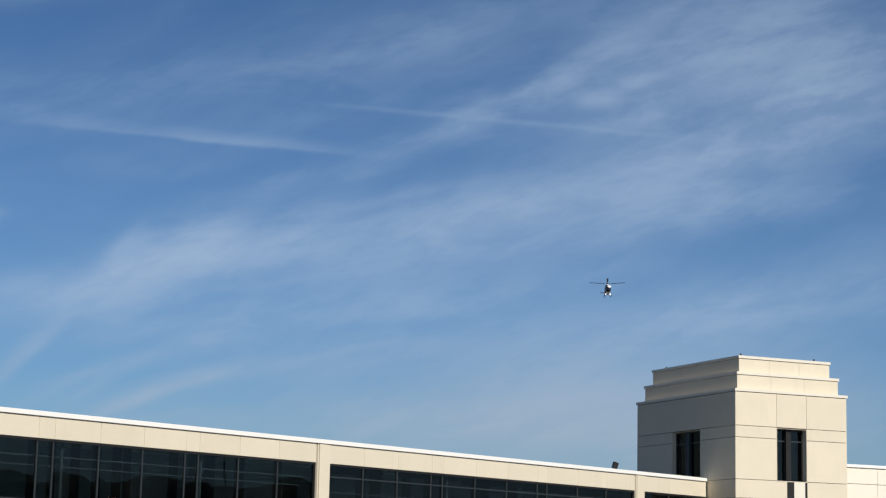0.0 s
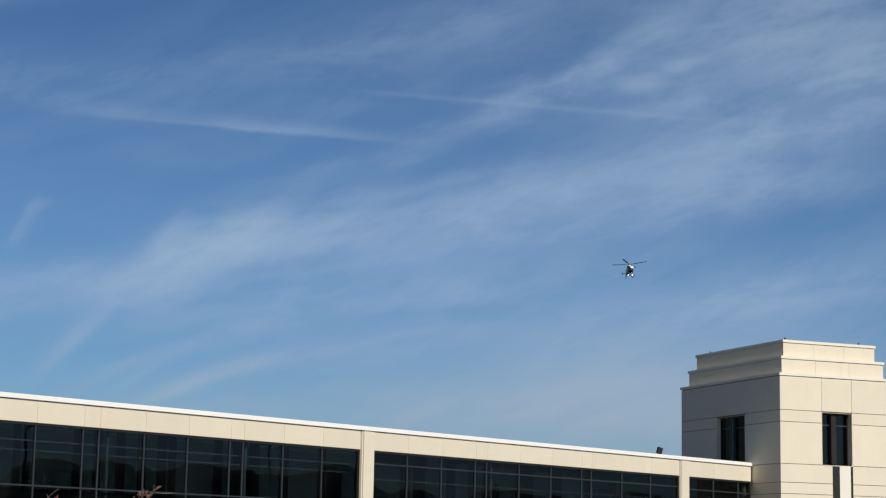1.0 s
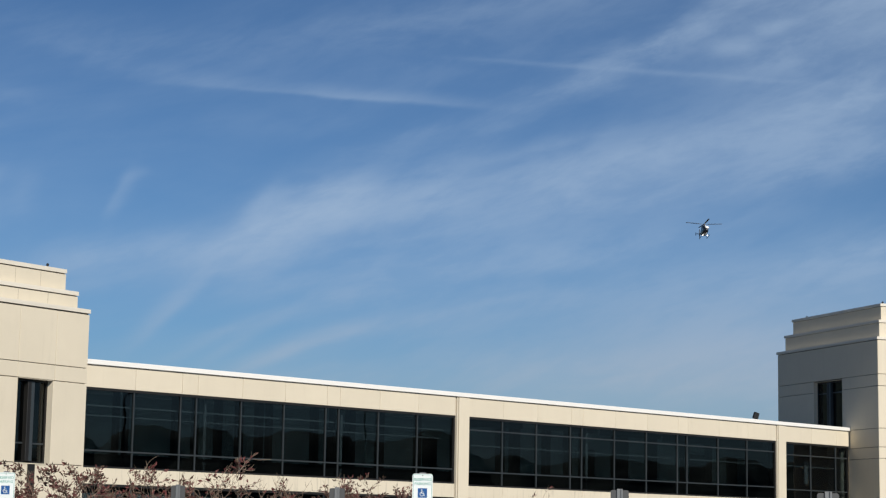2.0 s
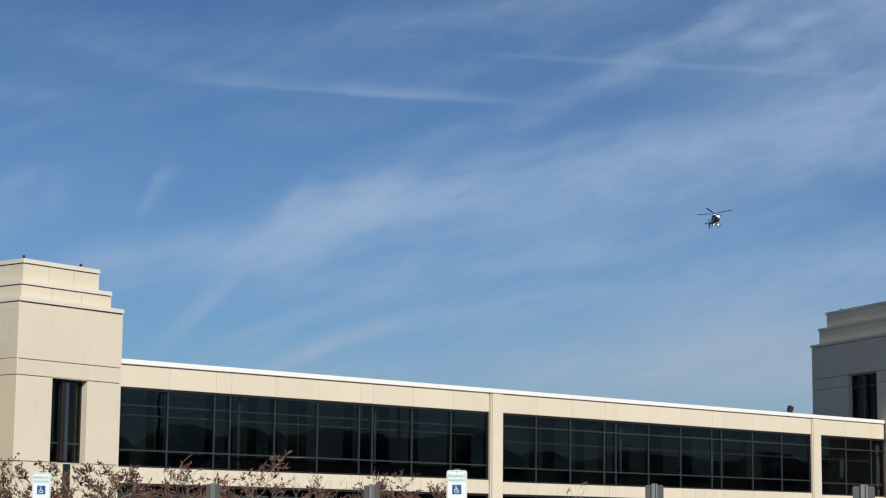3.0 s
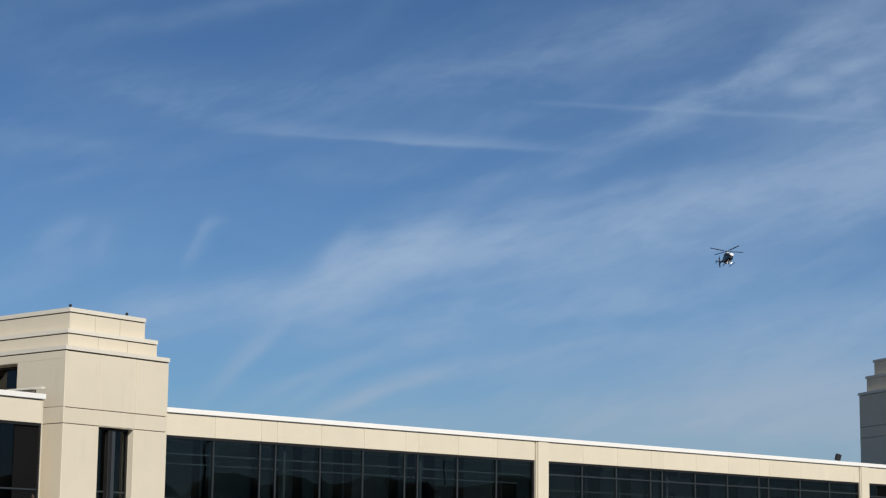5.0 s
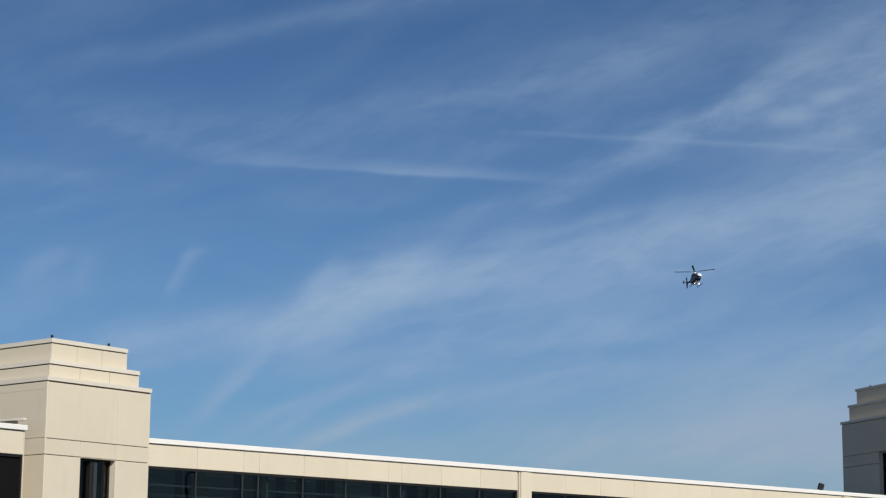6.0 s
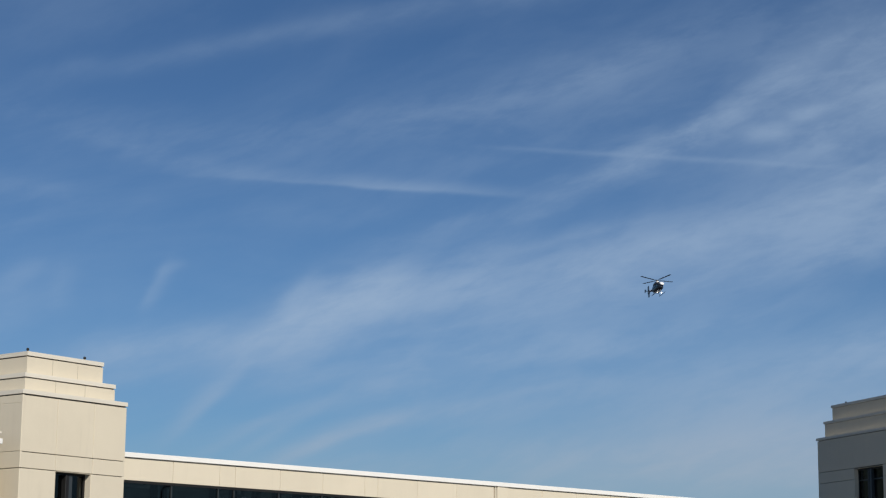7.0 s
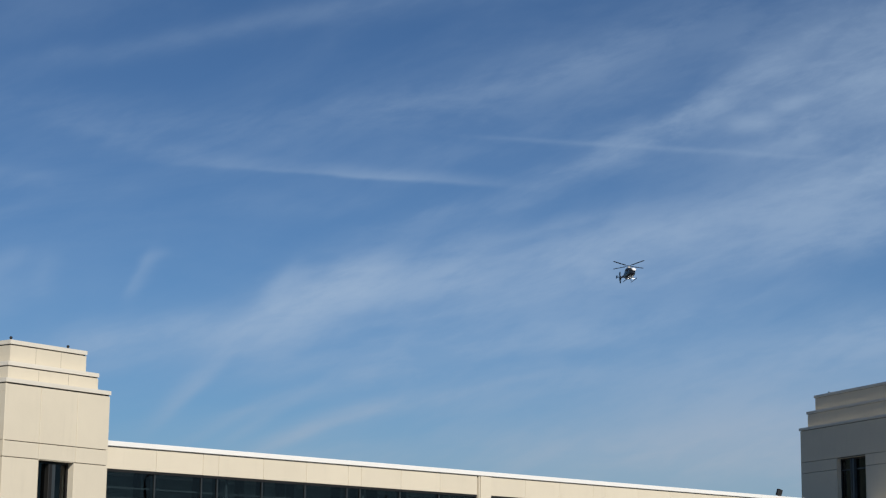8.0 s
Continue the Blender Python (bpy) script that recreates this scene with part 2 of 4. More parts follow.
def material(name, colour, rough=0.6, metal=0.0, vary=0.12, scale=1.5, grain=60.0, bump=0.15, depth=0.004, spec=0.5, streaks=0.0, emit=None, run_scale=(2.2, 2.2, 0.22)):
    """A surface with large stains, fine grain and relief, in metres of its own object; pieces differ a little."""
    m = bpy.data.materials.new(name)
    m.use_nodes = True
    n = Nodes(m.node_tree)
    b = m.node_tree.nodes["Principled BSDF"]
    at = n.make("ShaderNodeTexCoord").outputs["Object"]
    each = n.make("ShaderNodeObjectInfo").outputs["Random"]
    at = n.vec("ADD", at, n.xyz(n.math("MULTIPLY", each, 37.0), n.math("MULTIPLY", each, 11.0), 0.0))
    big = n.noise(at, scale, 5.0, 0.6)
    fine = n.noise(at, grain, 3.0, 0.6)
    f = n.math("ADD", n.math("MULTIPLY", n.math("SUBTRACT", big, 0.5), 1.4 * vary), n.math("MULTIPLY", n.math("SUBTRACT", fine, 0.5), 0.9 * vary))
    f = n.math("ADD", f, n.math("MULTIPLY", n.math("SUBTRACT", each, 0.5), 0.35 * vary))
    if streaks:
        tall = n.make("ShaderNodeMapping")
        n.put(tall.inputs[0], at)
        tall.inputs["Scale"].default_value = run_scale
        run = n.span(n.noise(tall.outputs[0], 1.6, 5.0, 0.65), 0.52, 0.8)
        f = n.math("SUBTRACT", f, n.math("MULTIPLY", run, streaks))
    colour = n.mix(1.0, (*colour, 1), n.xyz(*[n.math("ADD", f, 1.0)] * 3), "MULTIPLY")
    n.put(b.inputs["Base Color"], colour)
    n.put(b.inputs["Roughness"], n.span(big, 0.2, 0.8, max(0.03, rough - 0.08), min(1.0, rough + 0.08)))
    b.inputs["Metallic"].default_value = metal
    b.inputs["Specular IOR Level"].default_value = spec
    if bump:
        r = n.make("ShaderNodeBump")
        r.inputs["Strength"].default_value, r.inputs["Distance"].default_value = bump, depth
        n.put(r.inputs["Height"], fine)
        n.put(b.inputs["Normal"], r.outputs[0])
    if emit:
        b.inputs["Emission Color"].default_value, b.inputs["Emission Strength"].default_value = (*emit[0], 1), emit[1]
    return m


def glazing(name, through_tint, gloss_tint=(1, 1, 1)):
    """Tinted sheet glass: what lies behind it, dimmed, under a mirror image that grows with the angle."""
    m = bpy.data.materials.new(name)
    m.use_nodes = True
    m.node_tree.nodes.clear()
    n = Nodes(m.node_tree)
    at = n.make("ShaderNodeTexCoord").outputs["Object"]
    each = n.make("ShaderNodeObjectInfo").outputs["Random"]
    at = n.vec("ADD", at, n.xyz(n.math("MULTIPLY", each, 51.0), 0.0, n.math("MULTIPLY", each, 23.0)))
    r = n.make("ShaderNodeBump")
    r.inputs["Strength"].default_value, r.inputs["Distance"].default_value = 0.5, 0.0022
    n.put(r.inputs["Height"], n.noise(at, 1.1, 1.5, 0.4))
    t = n.make("ShaderNodeBsdfTransparent")
    t.inputs[0].default_value = (*through_tint, 1)
    g = n.make("ShaderNodeBsdfGlossy")
    g.inputs["Color"].default_value, g.inputs["Roughness"].default_value = (*gloss_tint, 1), 0.002
    n.put(g.inputs["Normal"], r.outputs[0])
    f = n.make("ShaderNodeLayerWeight")
    f.inputs[0].default_value = 0.5
    glare = n.math("MULTIPLY_ADD", n.math("POWER", f.outputs["Facing"], 5.0), 0.965, 0.035)
    mix = n.make("ShaderNodeMixShader")
    n.put(mix.inputs[0], glare)
    n.put(mix.inputs[1], t.outputs[0])
    n.put(mix.inputs[2], g.outputs[0])
    n.put(n.make("ShaderNodeOutputMaterial").inputs[0], mix.outputs[0])
    return m


PRECAST = material("cream_precast", (0.662, 0.597, 0.476), 0.85, vary=0.10, scale=0.7, grain=45, bump=0.25, depth=0.006, spec=0.25, streaks=0.06)
STAINED = material("rain_streaked_precast", (0.662, 0.597, 0.476), 0.85, vary=0.12, scale=0.9, grain=45, bump=0.25, depth=0.006, spec=0.25, streaks=0.30, run_scale=(5.5, 5.5, 0.5))
PALE = material("pale_precast", (0.76, 0.71, 0.61), 0.8, vary=0.07, scale=0.8, grain=45, bump=0.2, spec=0.25, streaks=0.03)
COPING = material("white_coping", (0.82, 0.81, 0.78), 0.55, vary=0.06, scale=1.2, grain=30, bump=0.05, streaks=0.04)
JOINT = material("joint_sealant", (0.11, 0.096, 0.078), 0.9, vary=0.2)
MULLION = material("grey_aluminium", (0.058, 0.068, 0.074), 0.4, 0.5, vary=0.1, grain=80, bump=0.04)
FRAME = material("dark_bronze_frame", (0.022, 0.021, 0.02), 0.45, 0.3, vary=0.2, bump=0.04)
GLASS = glazing("tinted_glass", (0.225, 0.275, 0.295))
PALE_SHEET = material("pale_grey_sheet", (0.72, 0.72, 0.74), 0.8, vary=0.15, scale=0.8)
RAIL = material("grey_ceiling_rail", (0.30, 0.33, 0.35), 0.8, vary=0.1)
PARTITION = material("painted_partition", (0.60, 0.74, 0.78), 0.9, vary=0.2, scale=0.4)
# dimness of a room put into an even dark colour
ROOM_SHADE = material("room_shade_tone", (0.03, 0.034, 0.038), 0.9, vary=0.3, scale=0.5)
UPRIGHT = material("grey_anodised_upright", (0.055, 0.066, 0.073), 0.4, 0.3, vary=0.1, bump=0.03)
SEAL = material("faint_sealant", (0.36, 0.315, 0.25), 0.9, vary=0.15)
# near black: missing light is put into the colour of these parts
DIM = material("painted_darkness", (0.007, 0.0066, 0.0066), 0.6, spec=0.12, vary=0.2, scale=0.6)
DEEP = material("dim_interior", (0.36, 0.41, 0.45), 0.9, vary=0.25, scale=0.4)
CEIL = material("ceiling_tile", (0.62, 0.63, 0.62), 0.9, vary=0.1)
ROOFING = material("roof_membrane", (0.14, 0.137, 0.13), 0.9, vary=0.2)
ASPHALT = material("asphalt", (0.055, 0.055, 0.057), 0.9, vary=0.35, scale=0.25, grain=25, bump=0.4)
STEEL = material("galvanised_steel", (0.17, 0.18, 0.19), 0.55, 0.4, vary=0.18, scale=6, grain=120, bump=0.08)
SIGNBACK = material("sign_back_aluminium", (0.075, 0.078, 0.082), 0.6, 0.25, vary=0.12, scale=5, grain=100, bump=0.03)
SIGNWHITE = material("sign_white", (0.78, 0.82, 0.82), 0.35, vary=0.05, scale=5, bump=0.0)
SIGNGREEN = material("sign_green", (0.05, 0.33, 0.27), 0.4, vary=0.05, bump=0.0)
SIGNBLUE = material("sign_blue", (0.010, 0.09, 0.30), 0.4, vary=0.05, bump=0.0)
BARK = material("shrub_bark", (0.22, 0.165, 0.125), 0.9, vary=0.35, scale=4, grain=60)
RED_LEAF = material("dry_red_leaf", (0.125, 0.032, 0.03), 0.65, vary=0.5, scale=2.2, grain=9, bump=0.0)
BROWN_LEAF = material("dry_brown_leaf", (0.085, 0.05, 0.034), 0.7, vary=0.5, scale=2.2, grain=9, bump=0.0)
WOODS = material("far_foliage", (0.045, 0.065, 0.06), 0.9, vary=0.5, scale=0.08, grain=1.2, bump=0.3)
BLACK = material("black_fitting", (0.010, 0.010, 0.011), 0.6, 0.0, vary=0.2)
LENS = material("lamp_lens", (0.03, 0.032, 0.035), 0.15, vary=0.05, bump=0.0)
HELI_GREY = material("navy_aircraft_paint", (0.016, 0.020, 0.030), 0.3, vary=0.1, bump=0.0)
# plain white that stands in for sun mirrored by the cockpit glass
HELI_GLINT = material("windscreen_glint_white", (0.90, 0.91, 0.92), 0.2, 0.0, vary=0.03, bump=0.0)
HELI_DARK = material("dark_aircraft_paint", (0.014, 0.016, 0.024), 0.25, vary=0.1, bump=0.0)
HELI_RED = material("red_aircraft_paint", (0.07, 0.02, 0.02), 0.25, vary=0.1, bump=0.0)
HELI_WHITE = material("white_aircraft_paint", (0.78, 0.78, 0.78), 0.22, vary=0.04, bump=0.0)
HELI_COWL = material("grey_cowling_paint", (0.045, 0.052, 0.066), 0.3, vary=0.1, bump=0.0)
HELI_GLASS = material("cockpit_glass", (0.015, 0.02, 0.025), 0.05, vary=0.02, bump=0.0, spec=1.0)
BLADE = material("rotor_blade_grey", (0.010, 0.014, 0.020), 0.4, vary=0.1, bump=0.0)
BEAM = material("landing_light_glow", (0.9, 0.9, 0.9), 0.2, vary=0.0, bump=0.0, emit=((1.0, 0.97, 0.9), 4.0))

# ---- mesh helpers ----


def finish(bm, name, smooth=False):
    me = bpy.data.meshes.new(name)
    bmesh.ops.recalc_face_normals(bm, faces=bm.faces)
    if smooth:
        for f in bm.faces:
            f.smooth = True
    bm.to_mesh(me)
    bm.free()
    return me


def part(name, bm, mat, parent=None, label="", smooth=False, at=None):
    """Links a bmesh, or a mesh that pieces share, as one object under its thing."""
    me = bm if isinstance(bm, bpy.types.Mesh) else finish(bm, name, smooth)
    if mat and not me.materials:
        me.materials.append(mat)
    ob = new(name, me)
    if parent:
        ob.parent = parent
    if at is not None:
        ob.matrix_basis = at
    if label:
        ob["label"] = label
    return ob


def add_box(bm, x0, x1, y0, y1, z0, z1, bevel=0.0):
    v = [bm.verts.new(p) for p in ((x0, y0, z0), (x1, y0, z0), (x1, y1, z0), (x0, y1, z0), (x0, y0, z1), (x1, y0, z1), (x1, y1, z1), (x0, y1, z1))]
    fs = [bm.faces.new([v[i] for i in q]) for q in ((0, 3, 2, 1), (4, 5, 6, 7), (0, 1, 5, 4), (1, 2, 6, 5), (2, 3, 7, 6), (3, 0, 4, 7))]
    if bevel:
        es = {e for f in fs for e in f.edges}
        bmesh.ops.bevel(bm, geom=list(es), offset=bevel, segments=1, affect="EDGES", profile=0.6)
    return bm


def box(x0, x1, y0, y1, z0, z1, bevel=0.0):
    return add_box(bmesh.new(), x0, x1, y0, y1, z0, z1, bevel)


def prism(pts, z0, z1, bm=None):
    """An upright prism over a plan outline."""
    bm = bm or bmesh.new()
    lo = [bm.verts.new((x, y, z0)) for x, y in pts]
    hi = [bm.verts.new((x, y, z1)) for x, y in pts]
    bm.faces.new(lo[::-1])
    bm.faces.new(hi)
    for i in range(len(pts)):
        j = (i + 1) % len(pts)
        bm.faces.new((lo[i], lo[j], hi[j], hi[i]))
    return bm


def tube(bm, a, b, ra, rb, sides=6):
    a, b = Vector(a), Vector(b)
    q = (b - a).to_track_quat("Z", "Y")
    rings = []
    for p, r in ((a, ra), (b, rb)):
        rings.append([bm.verts.new(p + q @ Vector((r * math.cos(k * math.tau / sides), r * math.sin(k * math.tau / sides), 0))) for k in range(sides)])
    for k in range(sides):
        j = (k + 1) % sides
        bm.faces.new((rings[0][k], rings[0][j], rings[1][j], rings[1][k]))
    bm.faces.new(rings[0][::-1])
    bm.faces.new(rings[1])
    return bm


def loft(sections, sides=18, square=2.4, bm=None):
    """Sections along y: (y, z of the centre, half width, half height), superellipse rounded."""
    bm = bm or bmesh.new()
    rings = []
    for y, z, w, h in sections:
        ring = []
        for k in range(sides):
            a = k * math.tau / sides
            c, s = math.cos(a), math.sin(a)
            ring.append(bm.verts.new((w * math.copysign(abs(c) ** (2 / square), c), y, z + h * math.copysign(abs(s) ** (2 / square), s))))
        rings.append(ring)
    for r0, r1 in zip(rings, rings[1:]):
        for k in range(sides):
            j = (k + 1) % sides
            bm.faces.new((r0[k], r0[j], r1[j], r1[k]))
    bm.faces.new(rings[0][::-1])
    bm.faces.new(rings[-1])
    return bm


def empty(name, m):
    ob = new(name)
    ob.empty_display_size = 0.3
    ob.matrix_basis = m
    return ob


# ---- ground ----
def ground():
    bm = bmesh.new()
    g = 24
    ring = [0, 60, 130, 260, 600, 1500, 4200]
    verts = [[bm.verts.new((r * math.cos(k * math.tau / g), r * math.sin(k * math.tau / g) + 40, -0.0 if r < 300 else -r * 0.002)) for k in range(g)] for r in ring[1:]]
    c = bm.verts.new((0, 40, 0))
    for k in range(g):
        bm.faces.new((c, verts[0][k], verts[0][(k + 1) % g]))
    for a, b in zip(verts, verts[1:]):
        for k in range(g):
            j = (k + 1) % g
            bm.faces.new((a[k], b[k], b[j], a[j]))
    tagged(part("ground", bm, ASPHALT), "dark grey asphalt ground around the office building", "ground", kind="structure")


ground()

# ---- the long wing between the towers ----
WING_TURN = 45.3
HEAD, SILL, ROOF, COPE = 6.19, 3.60, 7.105, 0.165
LOW_HEAD, LOW_SILL = 3.06, 0.9
SILLS, RAILS = (3.60, 3.54, 3.47), ([4.15], [4.09, 5.70], [4.02, 5.62])      # bay by bay
BAYS = [
    [-17.3, -15.24, -13.30, -12.63, -10.67, -8.72, -6.74, -6.11, -4.13, -2.12, -0.14],
    [0.60, 2.56, 4.55, 6.60, 7.31, 9.38, 11.48, 13.58, 14.25, 16.46, 18.59, 20.74],
    [21.50, 23.55, 25.60, 26.62]]


def panel_piece(cache, w, h, d=0.07, mat=None):
    """A precast panel with eased edges; alike panels share the mesh."""
    mat = mat or PRECAST
    key = (round(w, 2), round(h, 2), d, mat.name)
    if key not in cache:
        cache[key] = finish(box(-w / 2, w / 2, 0, d, -h / 2, h / 2, 0.008), "panel")
        cache[key].materials.append(mat)
    return cache[key]


PANELS = {}
GAP = 0.022


def panel(parent, x0, x1, z0, z1, y=0.0, d=0.07, mat=None):
    part("panel", panel_piece(PANELS, x1 - x0 - GAP / 2, z1 - z0 - GAP, d, mat), None, parent, at=Matrix.Translation(((x0 + x1) / 2, y, (z0 + z1) / 2)))


def bar_window(parent, xs, z0, z1, transoms, y=0.0, rng=None):
    """A ribbon window: dark frame, uprights, transoms and one pane in each field."""
    x0, x1 = xs[0], xs[-1]
    w = part("window", box(x0, x1, y + 0.02, y + 0.16, z0, z0 + 0.05), FRAME, parent, "ribbon window with dark tinted glass")
    bm = bmesh.new()
    add_box(bm, x0, x0 + 0.06, y + 0.03, y + 0.16, z0 + 0.05, z1 - 0.07)
    add_box(bm, x1 - 0.06, x1, y + 0.03, y + 0.16, z0 + 0.05, z1 - 0.07)
    add_box(bm, x0, x1, y + 0.025, y + 0.16, z1 - 0.07, z1)
    part("frame", bm, FRAME, w)
    for x in xs[1:-1]:
        part("mullion", box(x - 0.019, x + 0.019, y + 0.045, y + 0.14, z0 + 0.05, z1 - 0.07, 0.005), MULLION, w)
    for z in transoms:
        part("transom", box(x0 + 0.06, x1 - 0.06, y + 0.06, y + 0.135, z - 0.025, z + 0.025, 0.005), MULLION, w)
    zs = [z0 + 0.05, *transoms, z1 - 0.07]
    for xa, xb in zip(xs, xs[1:]):
        for za, zb in zip(zs, zs[1:]):
            tilt = pose((xa + xb) / 2, y + 0.10, (za + zb) / 2, rng.gauss(0, 0.05), 0, rng.gauss(0, 0.10))
            p = part("pane", box(-(xb - xa) / 2, (xb - xa) / 2, 0, 0.008, -(zb - za) / 2, (zb - za) / 2), GLASS, w, at=tilt)
            p.visible_shadow = False
    return w


def office_wing():
    rng = random.Random(4)
    e = empty("office_wing", pose(-0.13, 76.49, 0, 0, 0, WING_TURN))
    tagged(e, "two-storey cream precast office wing with dark ribbon windows", "office building")
    x0, x1 = -17.3, 26.62
    part("parapet_backing", box(x0, x1, 0.055, 0.30, HEAD + 0.01, ROOF - COPE), SEAL, e)
    part("spandrel_backing", box(x0, x1, 0.055, 0.30, LOW_HEAD, SILLS[2] - 0.01), SEAL, e)
    part("plinth_backing", box(x0, x1, 0.055, 0.30, 0, LOW_SILL - 0.01), SEAL, e)
    part("roof", box(x0, x1, 0.30, 14, HEAD + 0.15, HEAD + 0.40), ROOFING, e, "flat pale roof membrane")
    part("floor_slab", box(x0, x1, 0.30, 14, LOW_HEAD + 0.1, LOW_HEAD + 0.40), DEEP, e)
    part("suspended_ceiling", box(x0, x1, 0.30, 13.7, HEAD + 0.05, HEAD + 0.08), CEIL, e)
    part("back_wall", box(x0, x1, 13.7, 14, 0, ROOF - 0.1), PRECAST, e)
    part("end_wall", box(x0, x0 + 0.2, 0.30, 13.7, 0, HEAD + 0.04), PRECAST, e)
    part("end_wall", box(x1 - 0.2, x1, 0.30, 13.7, 0, HEAD + 0.04), PRECAST, e)
    part("partition", box(x0 + 0.2, x1 - 0.2, 3.2, 3.32, LOW_HEAD + 0.4, HEAD + 0.04), PARTITION, e, "dim interior partition wall")
    # unseen pale layer, added as a reflector to brighten the interior
    part("carpet", box(x0 + 0.2, x1 - 0.2, 0.36, 3.2, LOW_HEAD + 0.4, LOW_HEAD + 0.42), CEIL, e, "pale floor layer added to bounce daylight onto the partition")
    part("knee_wall", box(x0 + 0.2, x1 - 0.2, 0.30, 0.36, LOW_HEAD + 0.4, 4.06), FRAME, e, "dark knee wall behind the lower panes")
    part("coping", box(x0, x1 + 0.14, -0.07, 0.36, ROOF - COPE, ROOF, 0.012), COPING, e, "white metal roof coping")
    part("drip_joint", box(x0, x1, -0.004, 0.05, ROOF - COPE - 0.011, ROOF - COPE), JOINT, e)
    for k, xs in enumerate(BAYS):
        for xa, xb in zip(xs, xs[1:]):
            panel(e, xa, xb, HEAD, ROOF - COPE)
            panel(e, xa, xb, LOW_HEAD, SILLS[k], mat=STAINED)
            panel(e, xa, xb, 0.05, LOW_SILL)
        bar_window(e, xs, SILLS[k], HEAD, RAILS[k], rng=rng)
        bar_window(e, xs, LOW_SILL, LOW_HEAD, [1.5], rng=rng)
    for xa in (-0.14, 20.74):
        part("pilaster", box(xa + 0.17, xa + 0.74, -0.035, 0.3, 0, ROOF - COPE - 0.02, 0.015), PRECAST, e)
        part("pilaster_groove", box(xa, xa + 0.17, 0.13, 0.3, 0, ROOF - COPE - 0.02), JOINT, e)
        part("pilaster_fillet", box(xa + 0.06, xa + 0.115, -0.02, 0.14, 0, ROOF - COPE - 0.02), PRECAST, e)
    # near-black columns, dark slabs for openings and pale sheets seen dimly through the glass
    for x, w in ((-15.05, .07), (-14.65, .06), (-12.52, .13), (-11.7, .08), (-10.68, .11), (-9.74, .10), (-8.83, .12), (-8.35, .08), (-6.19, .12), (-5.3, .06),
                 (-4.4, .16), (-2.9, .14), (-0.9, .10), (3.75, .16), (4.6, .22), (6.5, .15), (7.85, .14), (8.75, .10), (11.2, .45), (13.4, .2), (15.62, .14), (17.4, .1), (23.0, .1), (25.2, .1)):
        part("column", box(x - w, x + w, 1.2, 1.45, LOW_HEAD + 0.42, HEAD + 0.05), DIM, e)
    # door openings are flat slabs, the darkness beyond painted on
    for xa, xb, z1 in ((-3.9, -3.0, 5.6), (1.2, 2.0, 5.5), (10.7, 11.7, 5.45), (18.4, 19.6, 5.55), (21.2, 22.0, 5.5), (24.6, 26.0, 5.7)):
        part("doorway", box(xa, xb, 3.16, 3.205, LOW_HEAD + 0.42, z1), DIM, e, "dark slab painted as the shade inside a door opening")
    for xa, xb, z0 in ((1.5, 3.0, 5.88), (3.4, 4.2, 5.94), (5.4, 8.8, 5.98), (9.4, 13.0, 5.92), (13.6, 20.4, 5.86)):
        part("bulkhead", box(xa, xb, 0.5, 0.9, z0, HEAD + 0.05), FRAME, e, "dark ceiling bulkhead")
    for x in (-12.05, -5.75, 7.9, 14.55):
        part("inner_frame", box(x - 0.045, x + 0.045, 0.30, 0.36, LOW_HEAD + 0.42, HEAD + 0.05), RAIL, e)
    for xs in BAYS[:2]:
        for xa, xb in zip(xs, xs[1:]):
            part("window_blind", box(xa + 0.08, xb - 0.08, 0.34, 0.36, LOW_SILL + 0.2, LOW_HEAD - 0.16), PALE_SHEET, e, "pale grey sheet behind the lower window")
    part("inner_post", box(23.8, 24.1, 0.6, 0.7, 4.35, 5.37), RAIL, e, "pale panel standing behind the glass")
    part("ceiling_rail", box(x0 + 0.3, -0.3, 0.45, 0.49, 5.62, 5.67), RAIL, e)
    part("ceiling_rail", box(0.8, 20.5, 0.6, 0.64, 5.12, 5.16), RAIL, e)
    part("ceiling_rail", box(21.7, 26.3, 0.6, 0.64, 5.12, 5.16), RAIL, e)
    part("ceiling_rail", box(x0 + 0.3, -0.3, 0.75, 0.79, 5.32, 5.36), RAIL, e)
    # added dark layer that keeps the sunlit end wall from showing
    part("end_lining", box(x1 - 0.24, x1 - 0.2, 0.36, 13.7, LOW_HEAD + 0.42, HEAD + 0.04), ROOM_SHADE, e)
    # added sheet, its black stands in for the unlit room of this bay
    part("drawn_screen", box(21.55, 26.3, 1.0, 1.05, LOW_HEAD + 0.42, HEAD + 0.04), DIM, e, "dark sheet added to make the end bay look unlit")
    return e


office_wing()

# ---- towers ----


def inset(pts, d):
    """A convex plan outline drawn in by d on every side."""
    out, n = [], len(pts)
    for i in range(n):
        a, b, c = (Vector(pts[(i + k - 1) % n]) for k in range(3))
        u, w = (b - a).normalized(), (c - b).normalized()
        nu, nw = Vector((-u.y, u.x)), Vector((-w.y, w.x))
        h = nu + nw
        out.append(tuple(b + h * (d / (1 + nu.dot(nw)))))
    return out


def wall_frame(a, b):
    """From a wall's own space (x along, y inward, z up) to the tower's."""
    u = (Vector(b) - Vector(a)).normalized()
    return Matrix(((u.x, -u.y, 0, a[0]), (u.y, u.x, 0, a[1]), (0, 0, 1, 0), (0, 0, 0, 1)))


